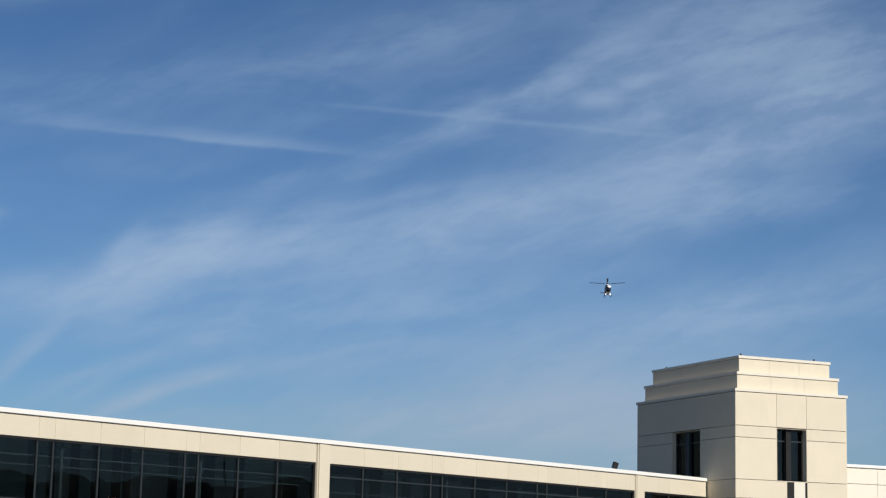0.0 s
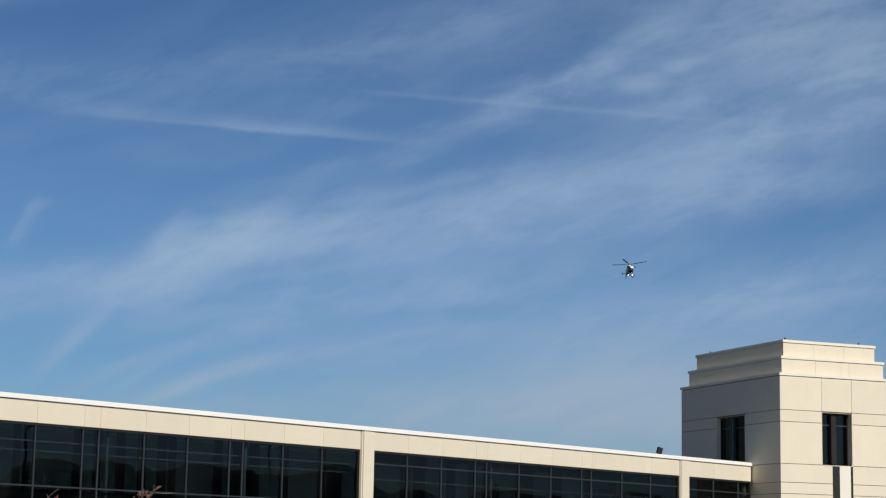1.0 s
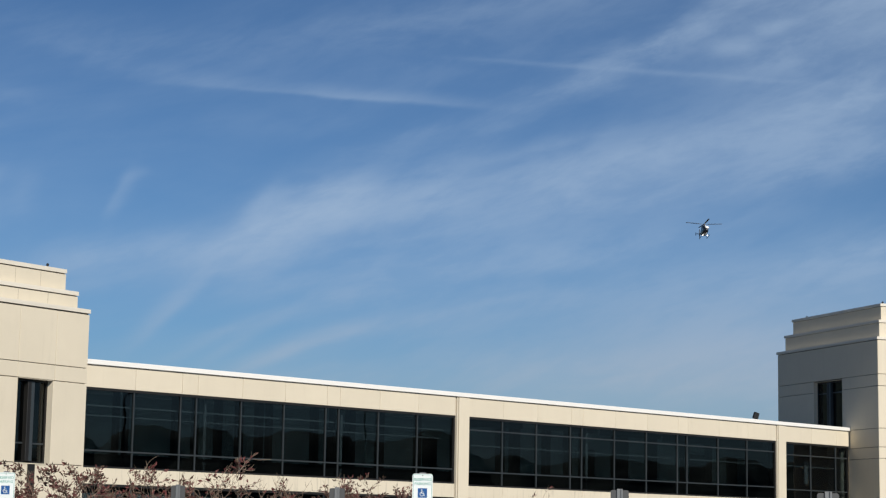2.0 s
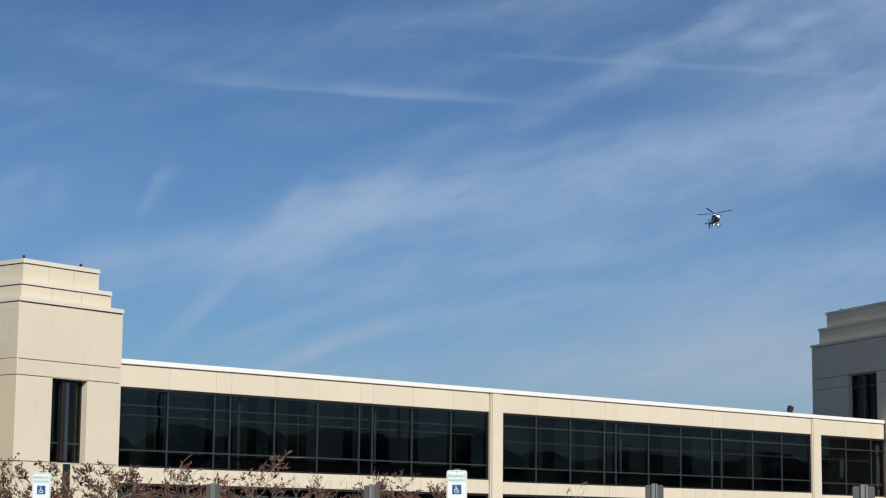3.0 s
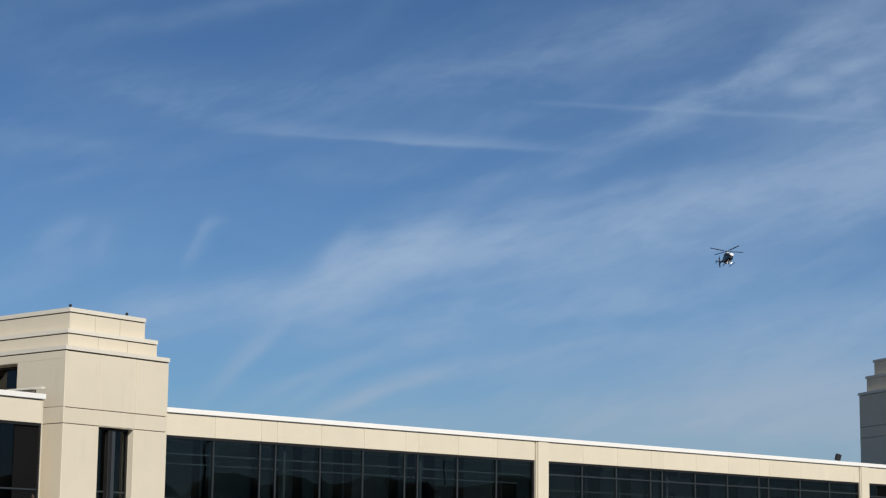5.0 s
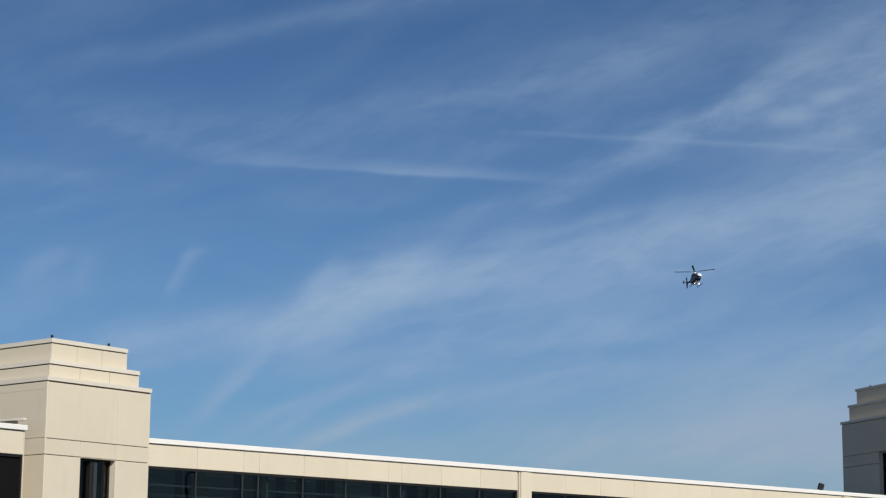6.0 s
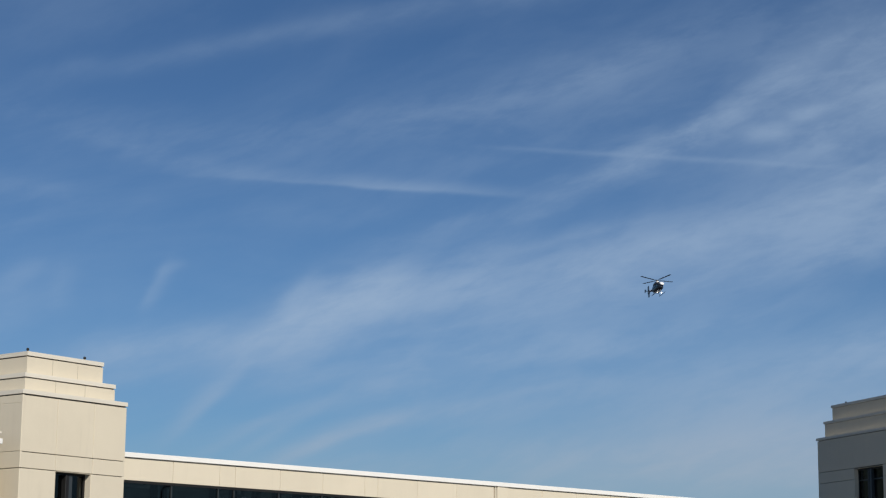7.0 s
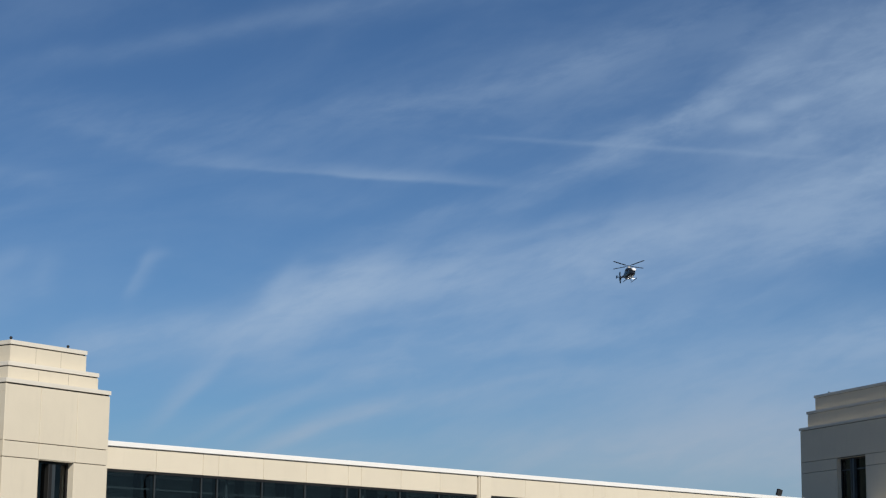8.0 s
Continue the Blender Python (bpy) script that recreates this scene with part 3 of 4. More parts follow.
def slot_window(parent, m, x0, x1, z0, z1, depth, panel_below=None, infill=False, plain=False):
    """A tall recessed window with a heavy centre post; the post runs on below the sill past a white infill."""
    w = part("window", box(x0, x1, depth - 0.02, depth + 0.1, z0, z0 + 0.06), FRAME, parent, "tall recessed window with dark glass", at=m)
    bm = bmesh.new()
    for xa, xb in ((x0, x0 + 0.07), (x1 - 0.07, x1)):
        add_box(bm, xa, xb, depth - 0.02, depth + 0.1, z0 + 0.06, z1 - 0.08)
    add_box(bm, x0, x1, depth - 0.02, depth + 0.1, z1 - 0.08, z1)
    part("frame", bm, FRAME, w)
    if plain:
        p = part("pane", box(x0 + 0.07, x1 - 0.07, depth + 0.03, depth + 0.04, z0 + 0.06, z1 - 0.08), GLASS, w)
        p.visible_shadow = False
        return w
    xm = x0 + 0.46 * (x1 - x0)
    zt = z1 - 0.6 if infill or depth < 0.25 else z0 + 0.6
    part("post", box(xm - 0.13, xm + 0.02, depth - 0.15, depth + 0.1, z0 + 0.06, z1 - 0.08, 0.01), FRAME, w)
    part("mullion", box(xm + 0.02, xm + 0.17, depth - 0.13, depth + 0.1, z0 + 0.06, z1 - 0.08, 0.01), FRAME if depth > 0.3 else UPRIGHT, w, "aluminium upright")
    for xa, xb in ((x0 + 0.07, xm - 0.13), (xm + 0.17, x1 - 0.07)):
        part("transom", box(xa, xb, depth, depth + 0.06, zt, zt + 0.05), MULLION, w)
        p = part("pane", box(xa, xb, depth + 0.03, depth + 0.04, z0 + 0.06, z1 - 0.08), GLASS, w)
        p.visible_shadow = False
    if panel_below is not None:
        part("lower_post", box(xm - 0.22 if infill else xm - 0.13, x1 if infill else xm + 0.16, -0.03, 0.1, panel_below, z0 - 0.031), FRAME, w)
        if infill:
            part("infill_panel", box(xm + 0.16, x1 - 0.14, -0.045, 0.0, panel_below + 0.1, z0 - 0.035, 0.004), TOWER_CAP, w, "pale infill panel")
    return w


def tower(name, label, m, pts, tiers, faces, base=0.0, line=0.04, infill=False, lip=0.05):
    """pts: plan, counter-clockwise, front edge first. tiers: tops. faces: {edge: (joint heights, upright joints, window, depth)}."""
    e = tagged(empty(name, m), label, "tower")
    step = 0.29
    n = len(pts)
    top = tiers[0]
    for i in range(n):
        a, b = pts[i], pts[(i + 1) % n]
        L = (Vector(b) - Vector(a)).length
        f = wall_frame(a, b)
        zs, ups, win, depth = faces.get(i, ([base, 3.5, 7.0], [], None, 0.4))
        zs = [base, *zs, top - 0.13 - line]
        # wall core, left open behind the window
        bm = bmesh.new()
        if win:
            xa, xb, za, zb = win
            for q in ((0.06, xa, base, top - 0.02), (xb, L - 0.06, base, top - 0.02), (xa, xb, base, za), (xa, xb, zb, top - 0.02)):
                add_box(bm, q[0], q[1], 0.055, 0.5, q[2], q[3])
        else:
            add_box(bm, 0.06, L - 0.06, 0.055, 0.3, base, top - 0.02)
        part("wall", bm, JOINT, e, at=f)
        for z0, z1 in zip(zs, zs[1:]):
            xs = [0.0, *[x for x, lo, hi in ups if lo <= z0 + 0.05 and hi >= z1 - 0.05], L]
            cut = [(xs[k], xs[k + 1]) for k in range(len(xs) - 1)]
            for xa, xb in cut:
                if win and win[0] < xb - 0.05 and win[1] > xa + 0.05 and win[2] < z1 - 0.05 and win[3] > z0 + 0.05:
                    rest = [(xa, win[0]), (win[1], xb)]
                else:
                    rest = [(xa, xb)]
                for ra, rb in rest:
                    if rb - ra > 0.1:
                        flush = GAP if win and win[3] in (z0, z1) and depth > 0.5 else 0.0
                        pm = panel_piece(PANELS, rb - ra - GAP / 2, z1 - z0 - GAP + flush)
                        part("panel", pm, None, e, at=f @ Matrix.Translation(((ra + rb) / 2, 0, (z0 + z1) / 2)))
        if win:
            xa, xb, za, zb = win
            bm = bmesh.new()
            for q in ((xa, xa + 0.012, za, zb - 0.012), (xb - 0.012, xb, za, zb - 0.012)):
                add_box(bm, q[0], q[1], 0.004, max(0.5, depth), q[2], q[3])
            add_box(bm, xa, xb, 0.004, max(0.5, depth), zb - 0.012, zb)
            add_box(bm, xa, xb, -0.02, 0.5, za - 0.03, za)
            part("reveal", bm, PRECAST, e, at=f)
            slot_window(e, f, xa, xb, za, zb, depth, 0.0 if i == 0 else None, infill, depth > 0.5)
    inner = inset(pts, 0.9)
    # solid block, coloured dark to pass for the unlit room behind the windows
    part("core", prism(inner, base, top - 0.3), ROOM_SHADE, e, "solid core with the room's dimness in its colour")
    part("coping", prism(inset(pts, -lip), top - 0.13, top), TOWER_CAP, e, "pale coping of the lower tier")
    part("shadow_joint", prism(inset(pts, 0.03), top - 0.13 - line, top - 0.13), JOINT, e)
    for k, z in enumerate(tiers[1:], 1):
        ring = inset(pts, step * k)
        lo = tiers[k - 1]
        part("tier", prism(ring, lo, z - 0.13 - line), PRECAST, e, "stepped upper tier of cream panels")
        part("shadow_joint", prism(inset(ring, 0.03), z - 0.13 - line, z - 0.13), JOINT, e)
        part("coping", prism(inset(ring, -lip), z - 0.13, z), TOWER_CAP, e)
        a, b = Vector(ring[0]), Vector(ring[1])
        for s in (0.33, 0.66):
            p = a.lerp(b, s)
            f = wall_frame(ring[0], ring[1])
            part("panel_joint", box(-0.006, 0.006, -0.003, 0.02, lo, z - 0.13 - line), SEAL, e, at=Matrix.Translation((p.x, p.y, 0)) @ f.to_3x3().to_4x4())
    return e


TOWER_CAP = material("pale_precast_cap", (0.70, 0.655, 0.565), 0.75, vary=0.08, scale=1.0, grain=40, bump=0.1, streaks=0.04)
LT_TURN = 55.0
LTM, RTM = pose(-14.69, 60.29, 0, 0, 0, LT_TURN), pose(19.56, 93.10, 0, 0, 0, 20.3)
LT_PLAN = [(0, 0), (4.43, 0), (4.43, 9.0), (0.45, 9.0)]
tower("corner_tower", "cream stepped stair tower of two storeys beside the wing", LTM, LT_PLAN, [8.68, 9.25, 9.97],
      {0: ([3.62, 6.26, 6.76], [(1.46, 6.2, 9), (3.02, 6.2, 9)], (1.46, 2.97, 3.62, 6.26), 0.27),
       3: ([3.62, 6.26, 6.78, 8.27], [], (4.4, 6.62, 6.80, 8.27), 0.6)}, lip=0.02)
RT_PLAN = [(0, 0), (6.35, 0), (6.35, 9.3), (-0.1, 9.3)]
tower("corner_tower", "cream stepped stair tower of three storeys, one side in shade", RTM, RT_PLAN, [11.29, 12.13, 12.95],
      {0: ([3.62, 5.57, 6.10, 6.98, 8.97, 9.53], [(2.32, 9.4, 12), (4.02, 9.4, 12)], (2.32, 4.02, 6.98, 9.49), 0.35),
       3: ([3.62, 5.57, 6.10, 6.98, 8.97, 9.53], [], (3.5, 6.14, 6.6, 9.49), 0.24)}, line=0.018, infill=True)

# ---- neighbouring wings ----


def near_wing():
    """The wing that runs on towards the camera past the lower tower."""
    rng = random.Random(9)
    e = empty("office_wing", pose(-15.22, 59.86, 0, 0, 0, 54))
    tagged(e, "cream precast office wing with dark glazing beyond the stair tower", "office building")
    xs = [-24.0, -22.0, -20.0, -18.0, -16.0, -14.0, -12.0, -10.0, -8.0, -6.0, -4.0, -2.05, -0.03]
    part("parapet_backing", box(-24, 0, 0.055, 0.3, HEAD, ROOF - COPE), SEAL, e)
    part("spandrel_backing", box(-24, 0, 0.055, 0.3, LOW_HEAD, SILL), SEAL, e)
    part("plinth_backing", box(-24, 0, 0.055, 0.3, 0, LOW_SILL), SEAL, e)
    part("coping", box(-24, 0.05, -0.07, 0.36, ROOF - COPE, ROOF, 0.012), COPING, e, "white metal roof coping")
    part("roof", box(-24, 0, 0.3, 9.0, HEAD + 0.15, HEAD + 0.4), ROOFING, e)
    part("interior_wall", box(-24, 0, 8.8, 9.0, 0, HEAD + 0.14), DEEP, e)
    part("floor_slab", box(-24, 0, 0.3, 8.8, LOW_HEAD + 0.1, LOW_HEAD + 0.4), DEEP, e)
    for xa, xb in zip(xs, xs[1:]):
        panel(e, xa, xb, HEAD, ROOF - COPE - 0.02)
        panel(e, xa, xb, LOW_HEAD, SILL)
        panel(e, xa, xb, 0.05, LOW_SILL)
    bar_window(e, xs, SILL, HEAD, [4.19], rng=rng)
    bar_window(e, xs, LOW_SILL, LOW_HEAD, [1.5], rng=rng)
    # partition blackened so that no sun patch shows on it
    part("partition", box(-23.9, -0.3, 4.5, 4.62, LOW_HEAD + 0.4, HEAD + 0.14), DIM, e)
    # opaque sheet added in place of a dark mirror image in the glass
    part("window_film", box(-1.0, -0.095, 0.082, 0.09, SILL + 0.055, HEAD - 0.075), DIM, e, "dark sheet painted as a dark reflection in the last pane")
    part("end_post", box(-0.03, 0.0, 0.0, 0.3, 0, ROOF - COPE - 0.02), PRECAST, e)
    part("end_return", box(-0.25, 0.0, 0.3, 8.8, 0, HEAD + 0.14), PRECAST, e)
    # added black layer, hides the sunlit wedge on the end return
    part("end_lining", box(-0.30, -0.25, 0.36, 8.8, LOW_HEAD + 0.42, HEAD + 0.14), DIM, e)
    part("roof_curb", box(-0.10, 0.04, -0.02, 1.7, ROOF + 0.15, ROOF + 0.22, 0.01), TOWER_CAP, e, "white raised roof curb")
    # upstand coloured dark to paint the shadow under the curb
    part("curb_upstand", box(-0.08, 0.0, 0.36, 1.6, ROOF - COPE, ROOF + 0.15), JOINT, e)


def far_wing():
    e = empty("office_wing", pose(19.56, 93.10, 0, 0, 0, 20.3))
    tagged(e, "pale cream office wing beyond the taller stair tower", "office building")
    part("wall", box(6.36, 22, 1.2, 1.6, 0, 7.88), JOINT, e)
    for k in range(6):
        xa = 6.36 + 2.6 * k
        panel(e, xa, xa + 2.6, 7.10, 7.9, 1.14, mat=PALE)
        panel(e, xa, xa + 2.6, 3.4, 7.10, 1.14, mat=PALE)
        panel(e, xa, xa + 2.6, 0.05, 3.4, 1.14, mat=PALE)
    part("coping", box(6.36, 22, 1.06, 1.7, 7.90, 8.05, 0.012), COPING, e, "white metal roof coping")
    part("roof", box(6.36, 22, 1.6, 9, 7.5, 7.7), ROOFING, e)


near_wing()
far_wing()

# ---- roof fittings ----


def floodlight():
    e = empty("roof_floodlight", pose(-0.13, 76.49, 0, 0, 0, WING_TURN) @ pose(19.4, 0.15, ROOF, 0, 0, 165))
    tagged(e, "black roof floodlight on the wing's coping", "floodlight")
    part("bracket", tube(box(-0.08, 0.08, -0.06, 0.06, 0, 0.02), (0, 0, 0.02), (0, 0, 0.06), 0.03, 0.03), BLACK, e)
    h = part("housing", box(-0.12, 0.12, -0.09, 0.09, -0.15, 0.15, 0.025), BLACK, e, at=pose(0.0, 0, 0.18, -5, -16, 0))
    part("lens", box(-0.10, 0.10, -0.096, -0.091, -0.12, 0.12), LENS, h)


floodlight()


def roof_fitting(m):
    e = tagged(empty("roof_fitting", m), "small black fitting on the tower's top coping", "roof fitting", "fittings on the tower tops")
    part("stem", tube(bmesh.new(), (0, 0, 0), (0, 0, 0.04), 0.03, 0.025, 8), BLACK, e)
    bm = bmesh.new()
    bmesh.ops.create_uvsphere(bm, u_segments=10, v_segments=6, radius=0.05, matrix=Matrix.Translation((0, 0, 0.07)))
    part("cap", bm, BLACK, e, smooth=True)
    return e


first = roof_fitting(LTM @ pose(0.68, 0.66, 9.97))
copy_thing(first, LTM @ pose(3.1, 0.66, 9.97))
for x, y in ((0.75, 0.7), (4.95, 0.7), (0.7, 7.7)):
    copy_thing(first, RTM @ pose(x, y, 12.95))

# ---- parking signs ----


def plate(w, h, d, r=0.035, seg=5):
    """A flat plate with rounded corners, upright, its face towards -y."""
    pts = []
    for cx, cz, a0 in ((w / 2 - r, h - r, 0), (-w / 2 + r, h - r, 90), (-w / 2 + r, r, 180), (w / 2 - r, r, 270)):
        for k in range(seg + 1):
            a = radians(a0 + 90 * k / seg)
            pts.append((cx + r * math.cos(a), cz + r * math.sin(a)))
    bm = bmesh.new()
    f = [bm.verts.new((x, 0, z)) for x, z in pts]
    b = [bm.verts.new((x, d, z)) for x, z in pts]
    bm.faces.new(f[::-1])
    bm.faces.new(b)
    for i in range(len(pts)):
        j = (i + 1) % len(pts)
        bm.faces.new((f[i], f[j], b[j], b[i]))
    return bm


def channel_post(h):
    """A U-channel post with flanges, open to the back."""
    bm = bmesh.new()
    add_box(bm, -0.022, 0.022, 0.0, 0.006, 0, h)
    for s in (-1, 1):
        add_box(bm, *sorted((s * 0.022, s * 0.028)), 0.0, 0.03, 0, h)
        add_box(bm, *sorted((s * 0.028, s * 0.048)), 0.024, 0.03, 0, h)
    return bm


def words(text, size, mat, parent, x, z):
    cu = bpy.data.curves.new("lettering", "FONT")
    cu.body, cu.size, cu.align_x, cu.extrude = text, size, "CENTER", 0.0004
    tmp = new("lettering", cu)
    bpy.context.view_layer.update()
    me = bpy.data.meshes.new_from_object(tmp.evaluated_get(bpy.context.evaluated_depsgraph_get()))
    bpy.data.objects.remove(tmp)
    part("lettering", me, mat, parent, "green printed words " + text, at=pose(x, -0.0035, z, 90, 0, 0))


def symbol(parent, z):
    """The white wheelchair sign on its blue square."""
    part("blue_square", box(-0.07, 0.07, -0.003, -0.0008, z - 0.07, z + 0.07), SIGNBLUE, parent, "blue square of the access symbol")
    bm = bmesh.new()
    y0, y1 = -0.0048, -0.0032
    for k in range(10):
        a = k * math.tau / 10
        add_box(bm, -0.012 + 0.009 * math.cos(a) - .004, -0.012 + 0.009 * math.cos(a) + .004, y0, y1, z + 0.043 + 0.007 * math.sin(a) - .004, z + 0.043 + 0.007 * math.sin(a) + .004)
    for k in range(16):
        a = radians(110 + 230 * k / 15)
        x, zz = -0.008 + 0.028 * math.cos(a), z - 0.018 + 0.028 * math.sin(a)
        add_box(bm, x - .0055, x + .0055, y0, y1, zz - .0055, zz + .0055)
    add_box(bm, -0.014, -0.004, y0, y1, z - 0.012, z + 0.032)
    add_box(bm, -0.004, 0.020, y0, y1, z + 0.010, z + 0.018)
    add_box(bm, -0.004, 0.026, y0, y1, z - 0.014, z - 0.005)
    add_box(bm, 0.020, 0.029, y0, y1, z - 0.044, z - 0.005)
    add_box(bm, 0.029, 0.040, y0, y1, z - 0.044, z - 0.036)
    part("access_symbol", bm, SIGNWHITE, parent, "white wheelchair symbol")


def parking_sign(x, y, top, turn):
    e = tagged(empty("parking_sign", pose(x, y, 0, 0, 0, turn)), "white reserved parking sign with blue access symbol on steel post", "road sign", "parking signs")
    part("post", channel_post(top + 0.02), STEEL, e, at=pose(0, 0.004, 0))
    p = part("plate", plate(0.305, 0.457, 0.003), SIGNWHITE, e, at=pose(0, 0, top - 0.457))
    bm = bmesh.new()
    for q in ((-0.14, 0.14, 0.440, 0.4445), (-0.14, 0.14, 0.0125, 0.017), (-0.14, -0.1355, 0.017, 0.440), (0.1355, 0.14, 0.017, 0.440)):
        add_box(bm, q[0], q[1], -0.002, -0.0006, q[2], q[3])
    part("border", bm, SIGNGREEN, p, "green border line")
    words("RESERVED", 0.058, SIGNGREEN, p, 0, 0.352)
    words("PARKING", 0.058, SIGNGREEN, p, 0, 0.287)
    symbol(p, 0.17)
    part("bolt", tube(bmesh.new(), (0, -0.006, 0.43), (0, 0, 0.43), 0.008, 0.008, 8), STEEL, p)
    part("bolt", tube(bmesh.new(), (0, -0.006, 0.03), (0, 0, 0.03), 0.008, 0.008, 8), STEEL, p)


def sign_from_behind(x, y, top, turn):
    e = tagged(empty("parking_sign", pose(x, y, 0, 0, 0, turn)), "grey back of a road sign on a channel post", "road sign", "parking signs")
    part("plate", plate(0.305, 0.457, 0.003), SIGNBACK, e, "bare grey aluminium back", at=pose(0, 0, top - 0.457))
    part("post", channel_post(top + 0.02), STEEL, e, at=pose(0, -0.001, 0, 0, 0, 180))
    return e


for x, y, top, turn in SIGNS:
    parking_sign(x, y, top, turn)
for x, y, top, turn in BACKS:
    sign_from_behind(x, y, top, turn)

# ---- shrubs ----


def shrub(x, y, h, spread, seed, leafy, red):
    """A many-stemmed shrub: bare arching twigs with leaves held near their tips."""
    rng = random.Random(seed)
    e = tagged(empty("shrub", pose(x, y, 0)), "autumn shrub of bare brown twigs with dry red leaves", "shrub", "shrubs along the wing")
    wood, leaves, dull = bmesh.new(), bmesh.new(), bmesh.new()

    def leaf(p, size, along):
        bm = leaves if rng.random() < red * 0.85 else dull
        d = (along * 1.1 + Vector((rng.gauss(0, .6), rng.gauss(0, .6), rng.gauss(-0.1, 0.4)))).normalized()
        side = d.cross(Vector((rng.gauss(0, 1), rng.gauss(0, 1), rng.gauss(0, 1)))).normalized()
        bend = d.cross(side) * size * 0.2
        q = [p, p + d * size * .5 + side * size * .2 + bend, p + d * size, p + d * size * .5 - side * size * .2 + bend]
        v = [bm.verts.new(k) for k in q]
        bm.faces.new((v[0], v[1], v[2]))
        bm.faces.new((v[0], v[2], v[3]))

    def grow(p, d, length, r, level):
        steps = 4 if level < 3 else 3
        for k in range(steps):
            d = (d + Vector((rng.gauss(0, .16), rng.gauss(0, .16), rng.gauss(.03, .10)))).normalized()
            q = p + d * length / steps
            r1 = r * 0.80
            tube(wood, p, q, r, r1, 5 if level < 2 else 3)
            p, r = q, r1
            if level < 4 and k > 0:
                for _ in range(2 if level else 1):
                    if rng.random() < 0.56:
                        o = Vector((rng.gauss(0, 1), rng.gauss(0, 1), rng.gauss(0.2, .5))).normalized()
                        grow(p, (d * 0.75 + o * 0.75).normalized(), length * rng.uniform(.42, .62), max(r * .58, .009), level + 1)
        if level >= 2 and rng.random() < leafy * 1.1:
            for _ in range(rng.randint(3, 6)):
                leaf(p - d * rng.uniform(0, .30) + Vector((rng.gauss(0, .04), rng.gauss(0, .04), rng.gauss(0, .04))), rng.uniform(.11, .22), d)
    for k in range(8):
        a = k * math.tau / 8 + rng.uniform(-.4, .4)
        grow(Vector((0.1 * math.cos(a), 0.1 * math.sin(a), 0)), Vector((spread * math.cos(a), spread * math.sin(a), 1)).normalized(), h * rng.uniform(.84, .97), 0.042, 0)
    top = max(v.co.z for v in wood.verts)
    high = [v.co for v in wood.verts if v.co.z > 0.86 * top]
    lean = sum(high, Vector()) / len(high)
    lean.z = 0
    for bm in (wood, leaves, dull):
        for v in bm.verts:
            v.co = (v.co - lean * (v.co.z / top)) * (h / top)
    part("branch_work", wood, BARK, e)
    part("foliage", leaves, RED_LEAF, e, "dark red dry leaves")
    part("foliage", dull, BROWN_LEAF, e, "brown dry leaves")
    return e


for row in SHRUBS:
    shrub(*row)

# ---- far woods that the glass mirrors ----


def far_woods(at, far, low, high, tall, fall=0.0):
    """A long wooded rise with an uneven, softly lumped top."""
    bm = bmesh.new()
    ys = [low + 0.8 * k for k in range(int((high - low) / 0.8))]
    rows = []
    for i in range(15):
        f = i / 14
        row = []
        for y in ys:
            h = tall - fall * (0.5 + 0.5 * math.tanh((y - 78) / 2.2)) - 1.9 * math.exp(-((y - 41.8) / 1.4) ** 2) + 0.5 * math.exp(-((y - 65.6) / 1.0) ** 4)
            h += 0.42 * math.tanh(2.2 * math.sin(y * 0.62 + 1.4 * math.sin(y * 0.23))) + 0.22 * noise.noise(Vector((y * 0.9, 7, 0)))
            x = far + 14 * f
            lump = Vector((x * 0.25, y * 0.25, f * 6))
            row.append(bm.verts.new((x + 1.2 * noise.noise(lump), y, h * math.sin(f * math.pi / 2) + 0.5 * noise.noise(lump * 1.7) * math.sin(f * math.pi))))
        rows.append(row)
    for r0, r1 in zip(rows, rows[1:]):
        for k in range(len(ys) - 1):
            bm.faces.new((r0[k], r0[k + 1], r1[k + 1], r1[k]))
    tagged(part("far_woods", bm, WOODS, at=at, smooth=True), "dark distant wooded rise across the car park", "woods", kind="stuff")


far_woods(pose(0, 0, 0), 111, -120, 280, 11.75, 2.2)
far_woods(pose(-92, 180, 0, 0, 0, 142.3) @ pose(0, -80, 0), 0, 58, 102, 24.0)

# ---- car park lamps that the glass mirrors ----


def car_park_lamp(x, y, turn, h):
    e = tagged(empty("street_lamp", pose(x, y, 0, 0, 0, turn)), "dark steel car park lamp on a tall pole", "street lamp", "car park lamps")
    part("base", tube(bmesh.new(), (0, 0, 0), (0, 0, 0.6), 0.28, 0.26, 14), PALE, e, "round concrete base")
    part("pole", tube(bmesh.new(), (0, 0, 0.6), (0, 0, h), 0.10, 0.06, 12), BLACK, e)
    bm = bmesh.new()
    pts = [(0.5 * (1 - math.cos(a)), 0, h + 0.45 * math.sin(a)) for a in (0, 0.4, 0.8, 1.2, 1.57)]
    for p, q in zip(pts, pts[1:]):
        tube(bm, p, q, 0.05, 0.05, 8)
    part("arm", bm, BLACK, e)
    head = part("lamp_head", box(0.5, 1.15, -0.18, 0.18, h + 0.36, h + 0.52, 0.05), BLACK, e)
    part("lens", box(0.58, 1.1, -0.14, 0.14, h + 0.352, h + 0.358), LENS, head)


for lamp in LAMPS:
    car_park_lamp(*lamp)

# ---- helicopter ----


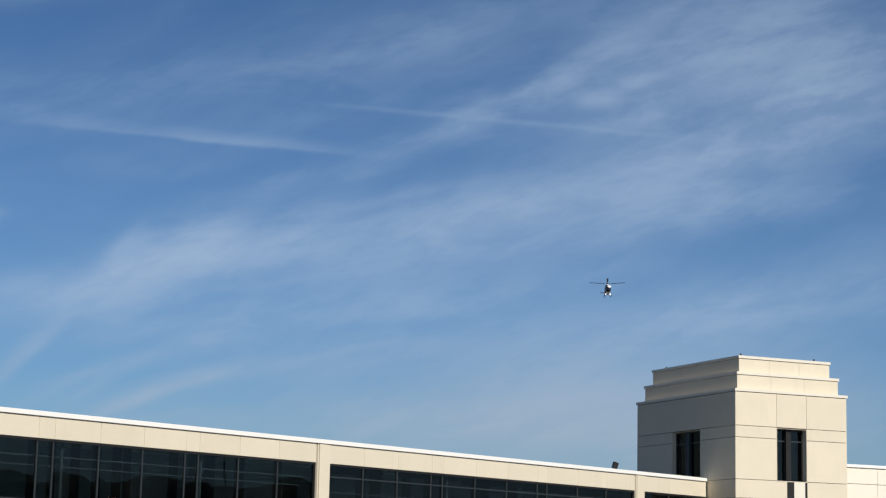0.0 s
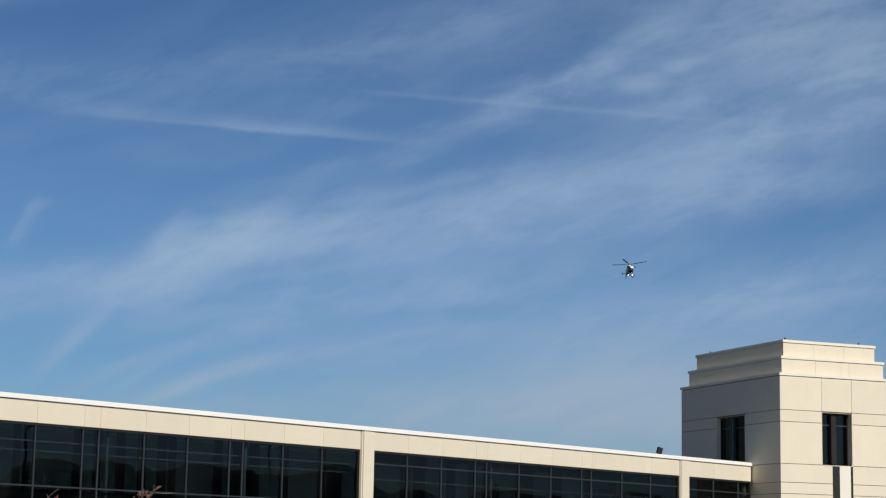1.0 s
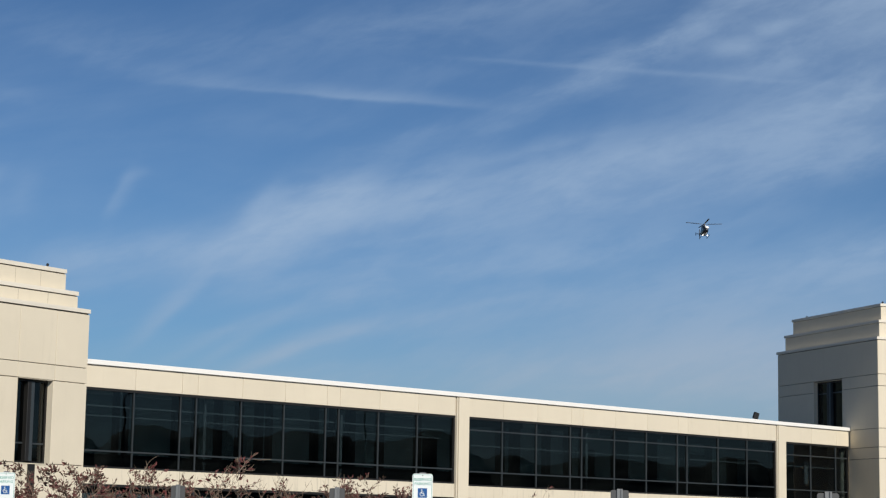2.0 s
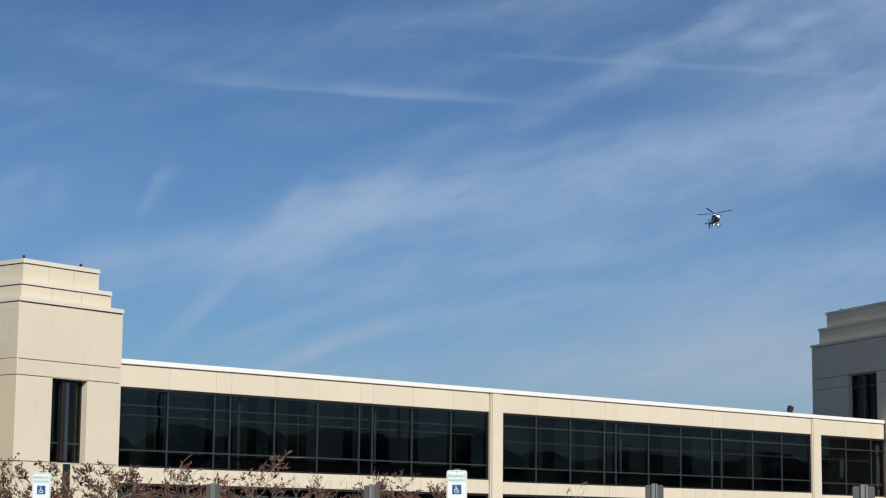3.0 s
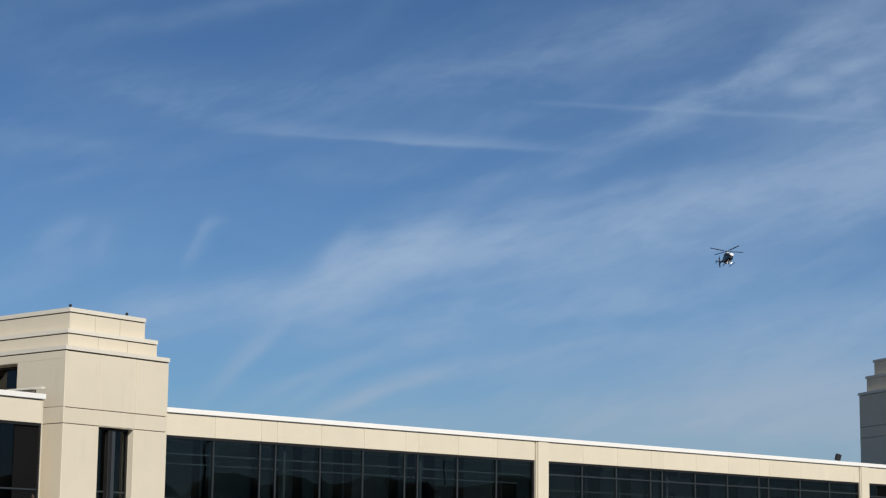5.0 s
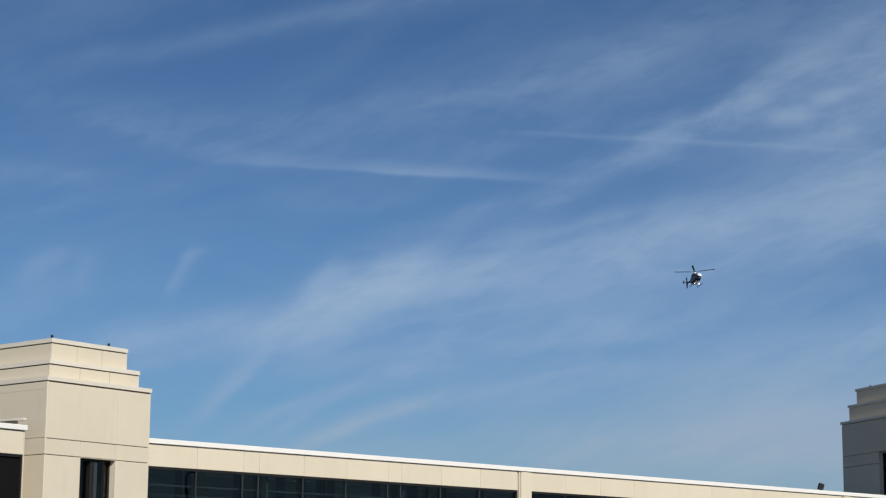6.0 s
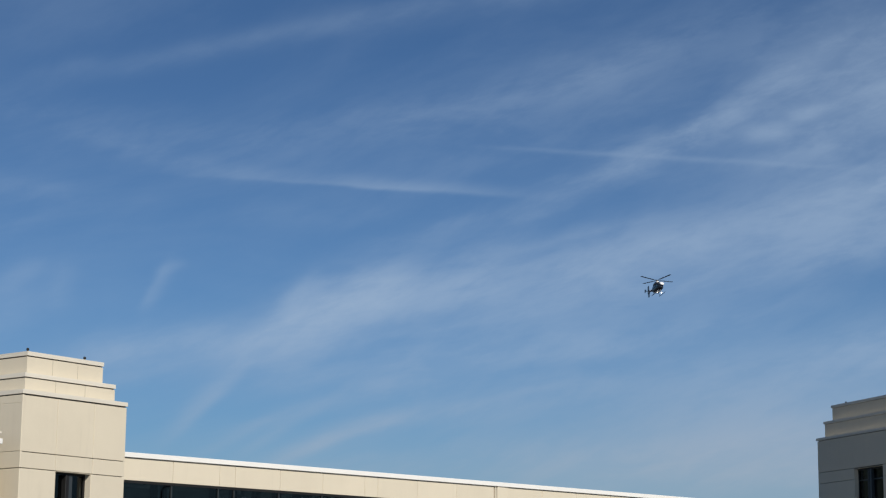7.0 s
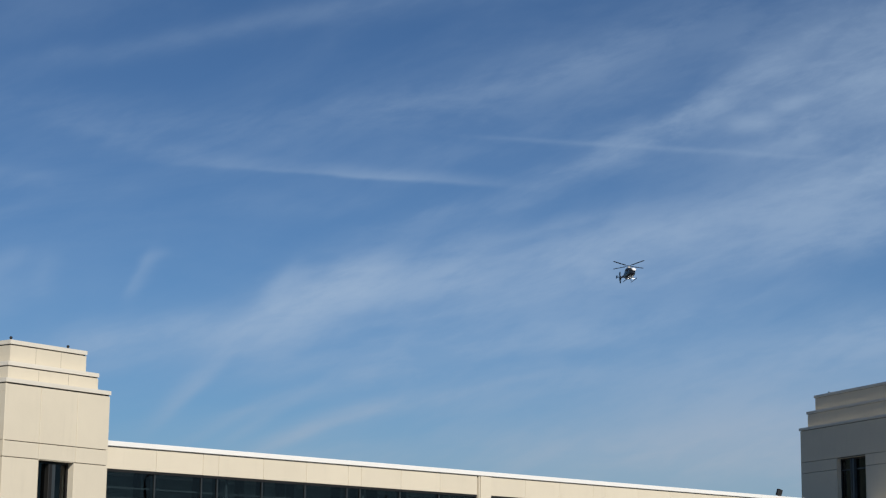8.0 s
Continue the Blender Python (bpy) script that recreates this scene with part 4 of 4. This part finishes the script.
def helicopter():
    e = empty("helicopter", pose(*HELI[0][1:4], 0, 0, 0))
    tagged(e, "dark navy light helicopter with painted windscreen glint in flight", "helicopter")
    part("fuselage", loft([(-3.25, -.35, .12, .12), (-3.0, -.35, .42, .38), (-2.5, -.25, .66, .62), (-1.8, -.1, .78, .85), (-0.8, 0, .80, .98), (0.6, 0, .80, .98), (1.6, .05, .72, .85), (2.4, .25, .45, .5), (3.0, .35, .26, .28)], 20, 2.6), HELI_GREY, e, "dark navy painted cabin", smooth=True)
    part("windscreen", loft([(-3.02, -.20, .40, .32), (-2.55, -.02, .66, .52), (-1.9, .22, .78, .60), (-1.1, .30, .815, .60)], 20, 2.6), HELI_GLASS, e, "dark glossy cockpit glazing", smooth=True)
    for s in (-1, 1):
        part("side_window", box(*sorted((s * .79, s * .812)), -0.75, 0.75, 0.05, 0.62, 0.04), HELI_GLASS, e)
        part("landing_light", loft([(-2.62, -.62, .10, .09), (-2.5, -.62, .12, .11), (-2.2, -.62, .09, .08)], 10, 2.0), BEAM, e, "bright landing light", smooth=True, at=pose(s * .62, 1.2, -0.75))
    # glint on the glass, modelled as a white shell
    part("windscreen_pane", loft([(-3.12, .0, .10, .08), (-2.85, .14, .46, .30), (-2.3, .44, .58, .36), (-1.85, .66, .42, .25)], 14, 2.4), HELI_GLINT, e, "white shell painted as the sun glint on the windscreen", smooth=True, at=pose(0.16, -0.48, 0.10))
    part("engine_cowling", loft([(-2.3, .55, .40, .14), (-1.8, .80, .66, .30), (-0.2, 1.12, .76, .50), (1.0, 1.1, .62, .4), (2.0, .85, .36, .3), (2.5, .7, .15, .15)], 16, 2.4), HELI_COWL, e, "grey engine cowling", smooth=True)
    part("belly_fairing", loft([(-2.0, -.9, .3, .1), (-1.0, -.98, .55, .12), (0.8, -.98, .55, .12), (1.6, -.8, .3, .1)], 12, 2.4), HELI_WHITE, e, "white belly fairing", smooth=True)
    part("tail_boom", loft([(2.6, .35, .30, .32), (4.2, .42, .22, .24), (5.9, .5, .16, .18)], 14, 2.2), HELI_RED, e, smooth=True)
    fin = part("tail_fin", loft([(0, 0, .09, .55), (0.55, 0, .10, .52), (1.1, 0, .05, .40)], 14, 2.2), HELI_DARK, e, "dark tail fin with shrouded rotor", smooth=True, at=pose(0, 5.55, .45))
    part("fin_tip", loft([(0.2, 1.0, .06, .75), (0.8, 1.05, .07, .6), (1.1, 1.1, .03, .45)], 10, 2.2), HELI_DARK, fin)
    part("ventral_fin", loft([(0.1, -.75, .07, .55), (0.5, -.85, .08, .50), (0.9, -.7, .03, .3)], 10, 2.0), HELI_DARK, fin)
    st = part("stabiliser", box(-1.25, 1.25, 4.6, 5.1, .42, .49, 0.02), HELI_DARK, e)
    for s in (-1, 1):
        part("end_plate", box(*sorted((s * 1.25, s * 1.31)), 4.5, 5.4, .1, .85, 0.02), HELI_DARK, st)
        sk = bmesh.new()
        tube(sk, (s * 1.0, -2.2, -1.62), (s * 1.0, 1.5, -1.62), .065, .065, 8)
        tube(sk, (s * 1.0, -2.2, -1.62), (s * 1.0, -2.6, -1.42), .065, .05, 8)
        part("skid", sk, HELI_DARK, e)
    for y in (-1.3, 0.8):
        bm = bmesh.new()
        for s in (-1, 1):
            tube(bm, (s * .45, y, -0.92), (s * 1.0, y, -1.6), .05, .05, 8)
        tube(bm, (-.45, y, -0.92), (.45, y, -0.92), .05, .05, 8)
        part("cross_tube", bm, HELI_DARK, e)
    part("mast_fairing", loft([(-.75, 1.50, .2, .12), (-.4, 1.58, .38, .22), (.5, 1.58, .36, .2), (1.0, 1.45, .15, .1)], 12, 2.2), HELI_WHITE, e, "white fairing round the rotor mast", smooth=True)
    part("mast", tube(bmesh.new(), (0, 0, 1.6), (0, 0, 1.95), .14, .11, 12), HELI_DARK, e)
    hub = part("rotor_hub", loft([(-.35, 0, .2, .05), (-.2, 0, .33, .1), (.2, 0, .33, .1), (.35, 0, .2, .05)], 12, 2.0), HELI_DARK, e)
    for k in range(4):
        bm = bmesh.new()
        add_box(bm, 0.25, 1.0, -.06, .06, -.03, .03)
        add_box(bm, 1.0, 5.1, -.23, .23, -.03, .03, 0.012)
        for v in bm.verts:
            v.co.z += 0.035 * max(0, v.co.x) ** 1.3
        part("rotor_blade", bm, BLADE, hub, at=pose(0, 0, 0.02, 0, 0, 90 * k))
    return e, hub


heli, rotor = helicopter()


def rotor_turns():
    """About 79 degrees a frame, eased a little so that the blades pass the given phases (seconds, degrees of a quarter turn)."""
    marks = []
    for t, phase in ROTOR:
        near = t * 30 * 79.2
        marks.append((t, near + (phase - near + 45) % 90 - 45))
    out = []
    for k in range(241):
        t = k / 30
        for (t0, a0), (t1, a1) in zip(marks, marks[1:]):
            if t0 <= t <= t1 + 1e-6:
                a = a0 + (a1 - a0) * (t - t0) / (t1 - t0)
                break
        out.append((t, pose(0, 0, 2.0, 0, 0, a)))
    return out


def motions():
    walk(heli, [(t, pose(x, y, z, rx, ry, rz)) for t, x, y, z, rx, ry, rz in HELI])
    walk(rotor, rotor_turns())


motions()
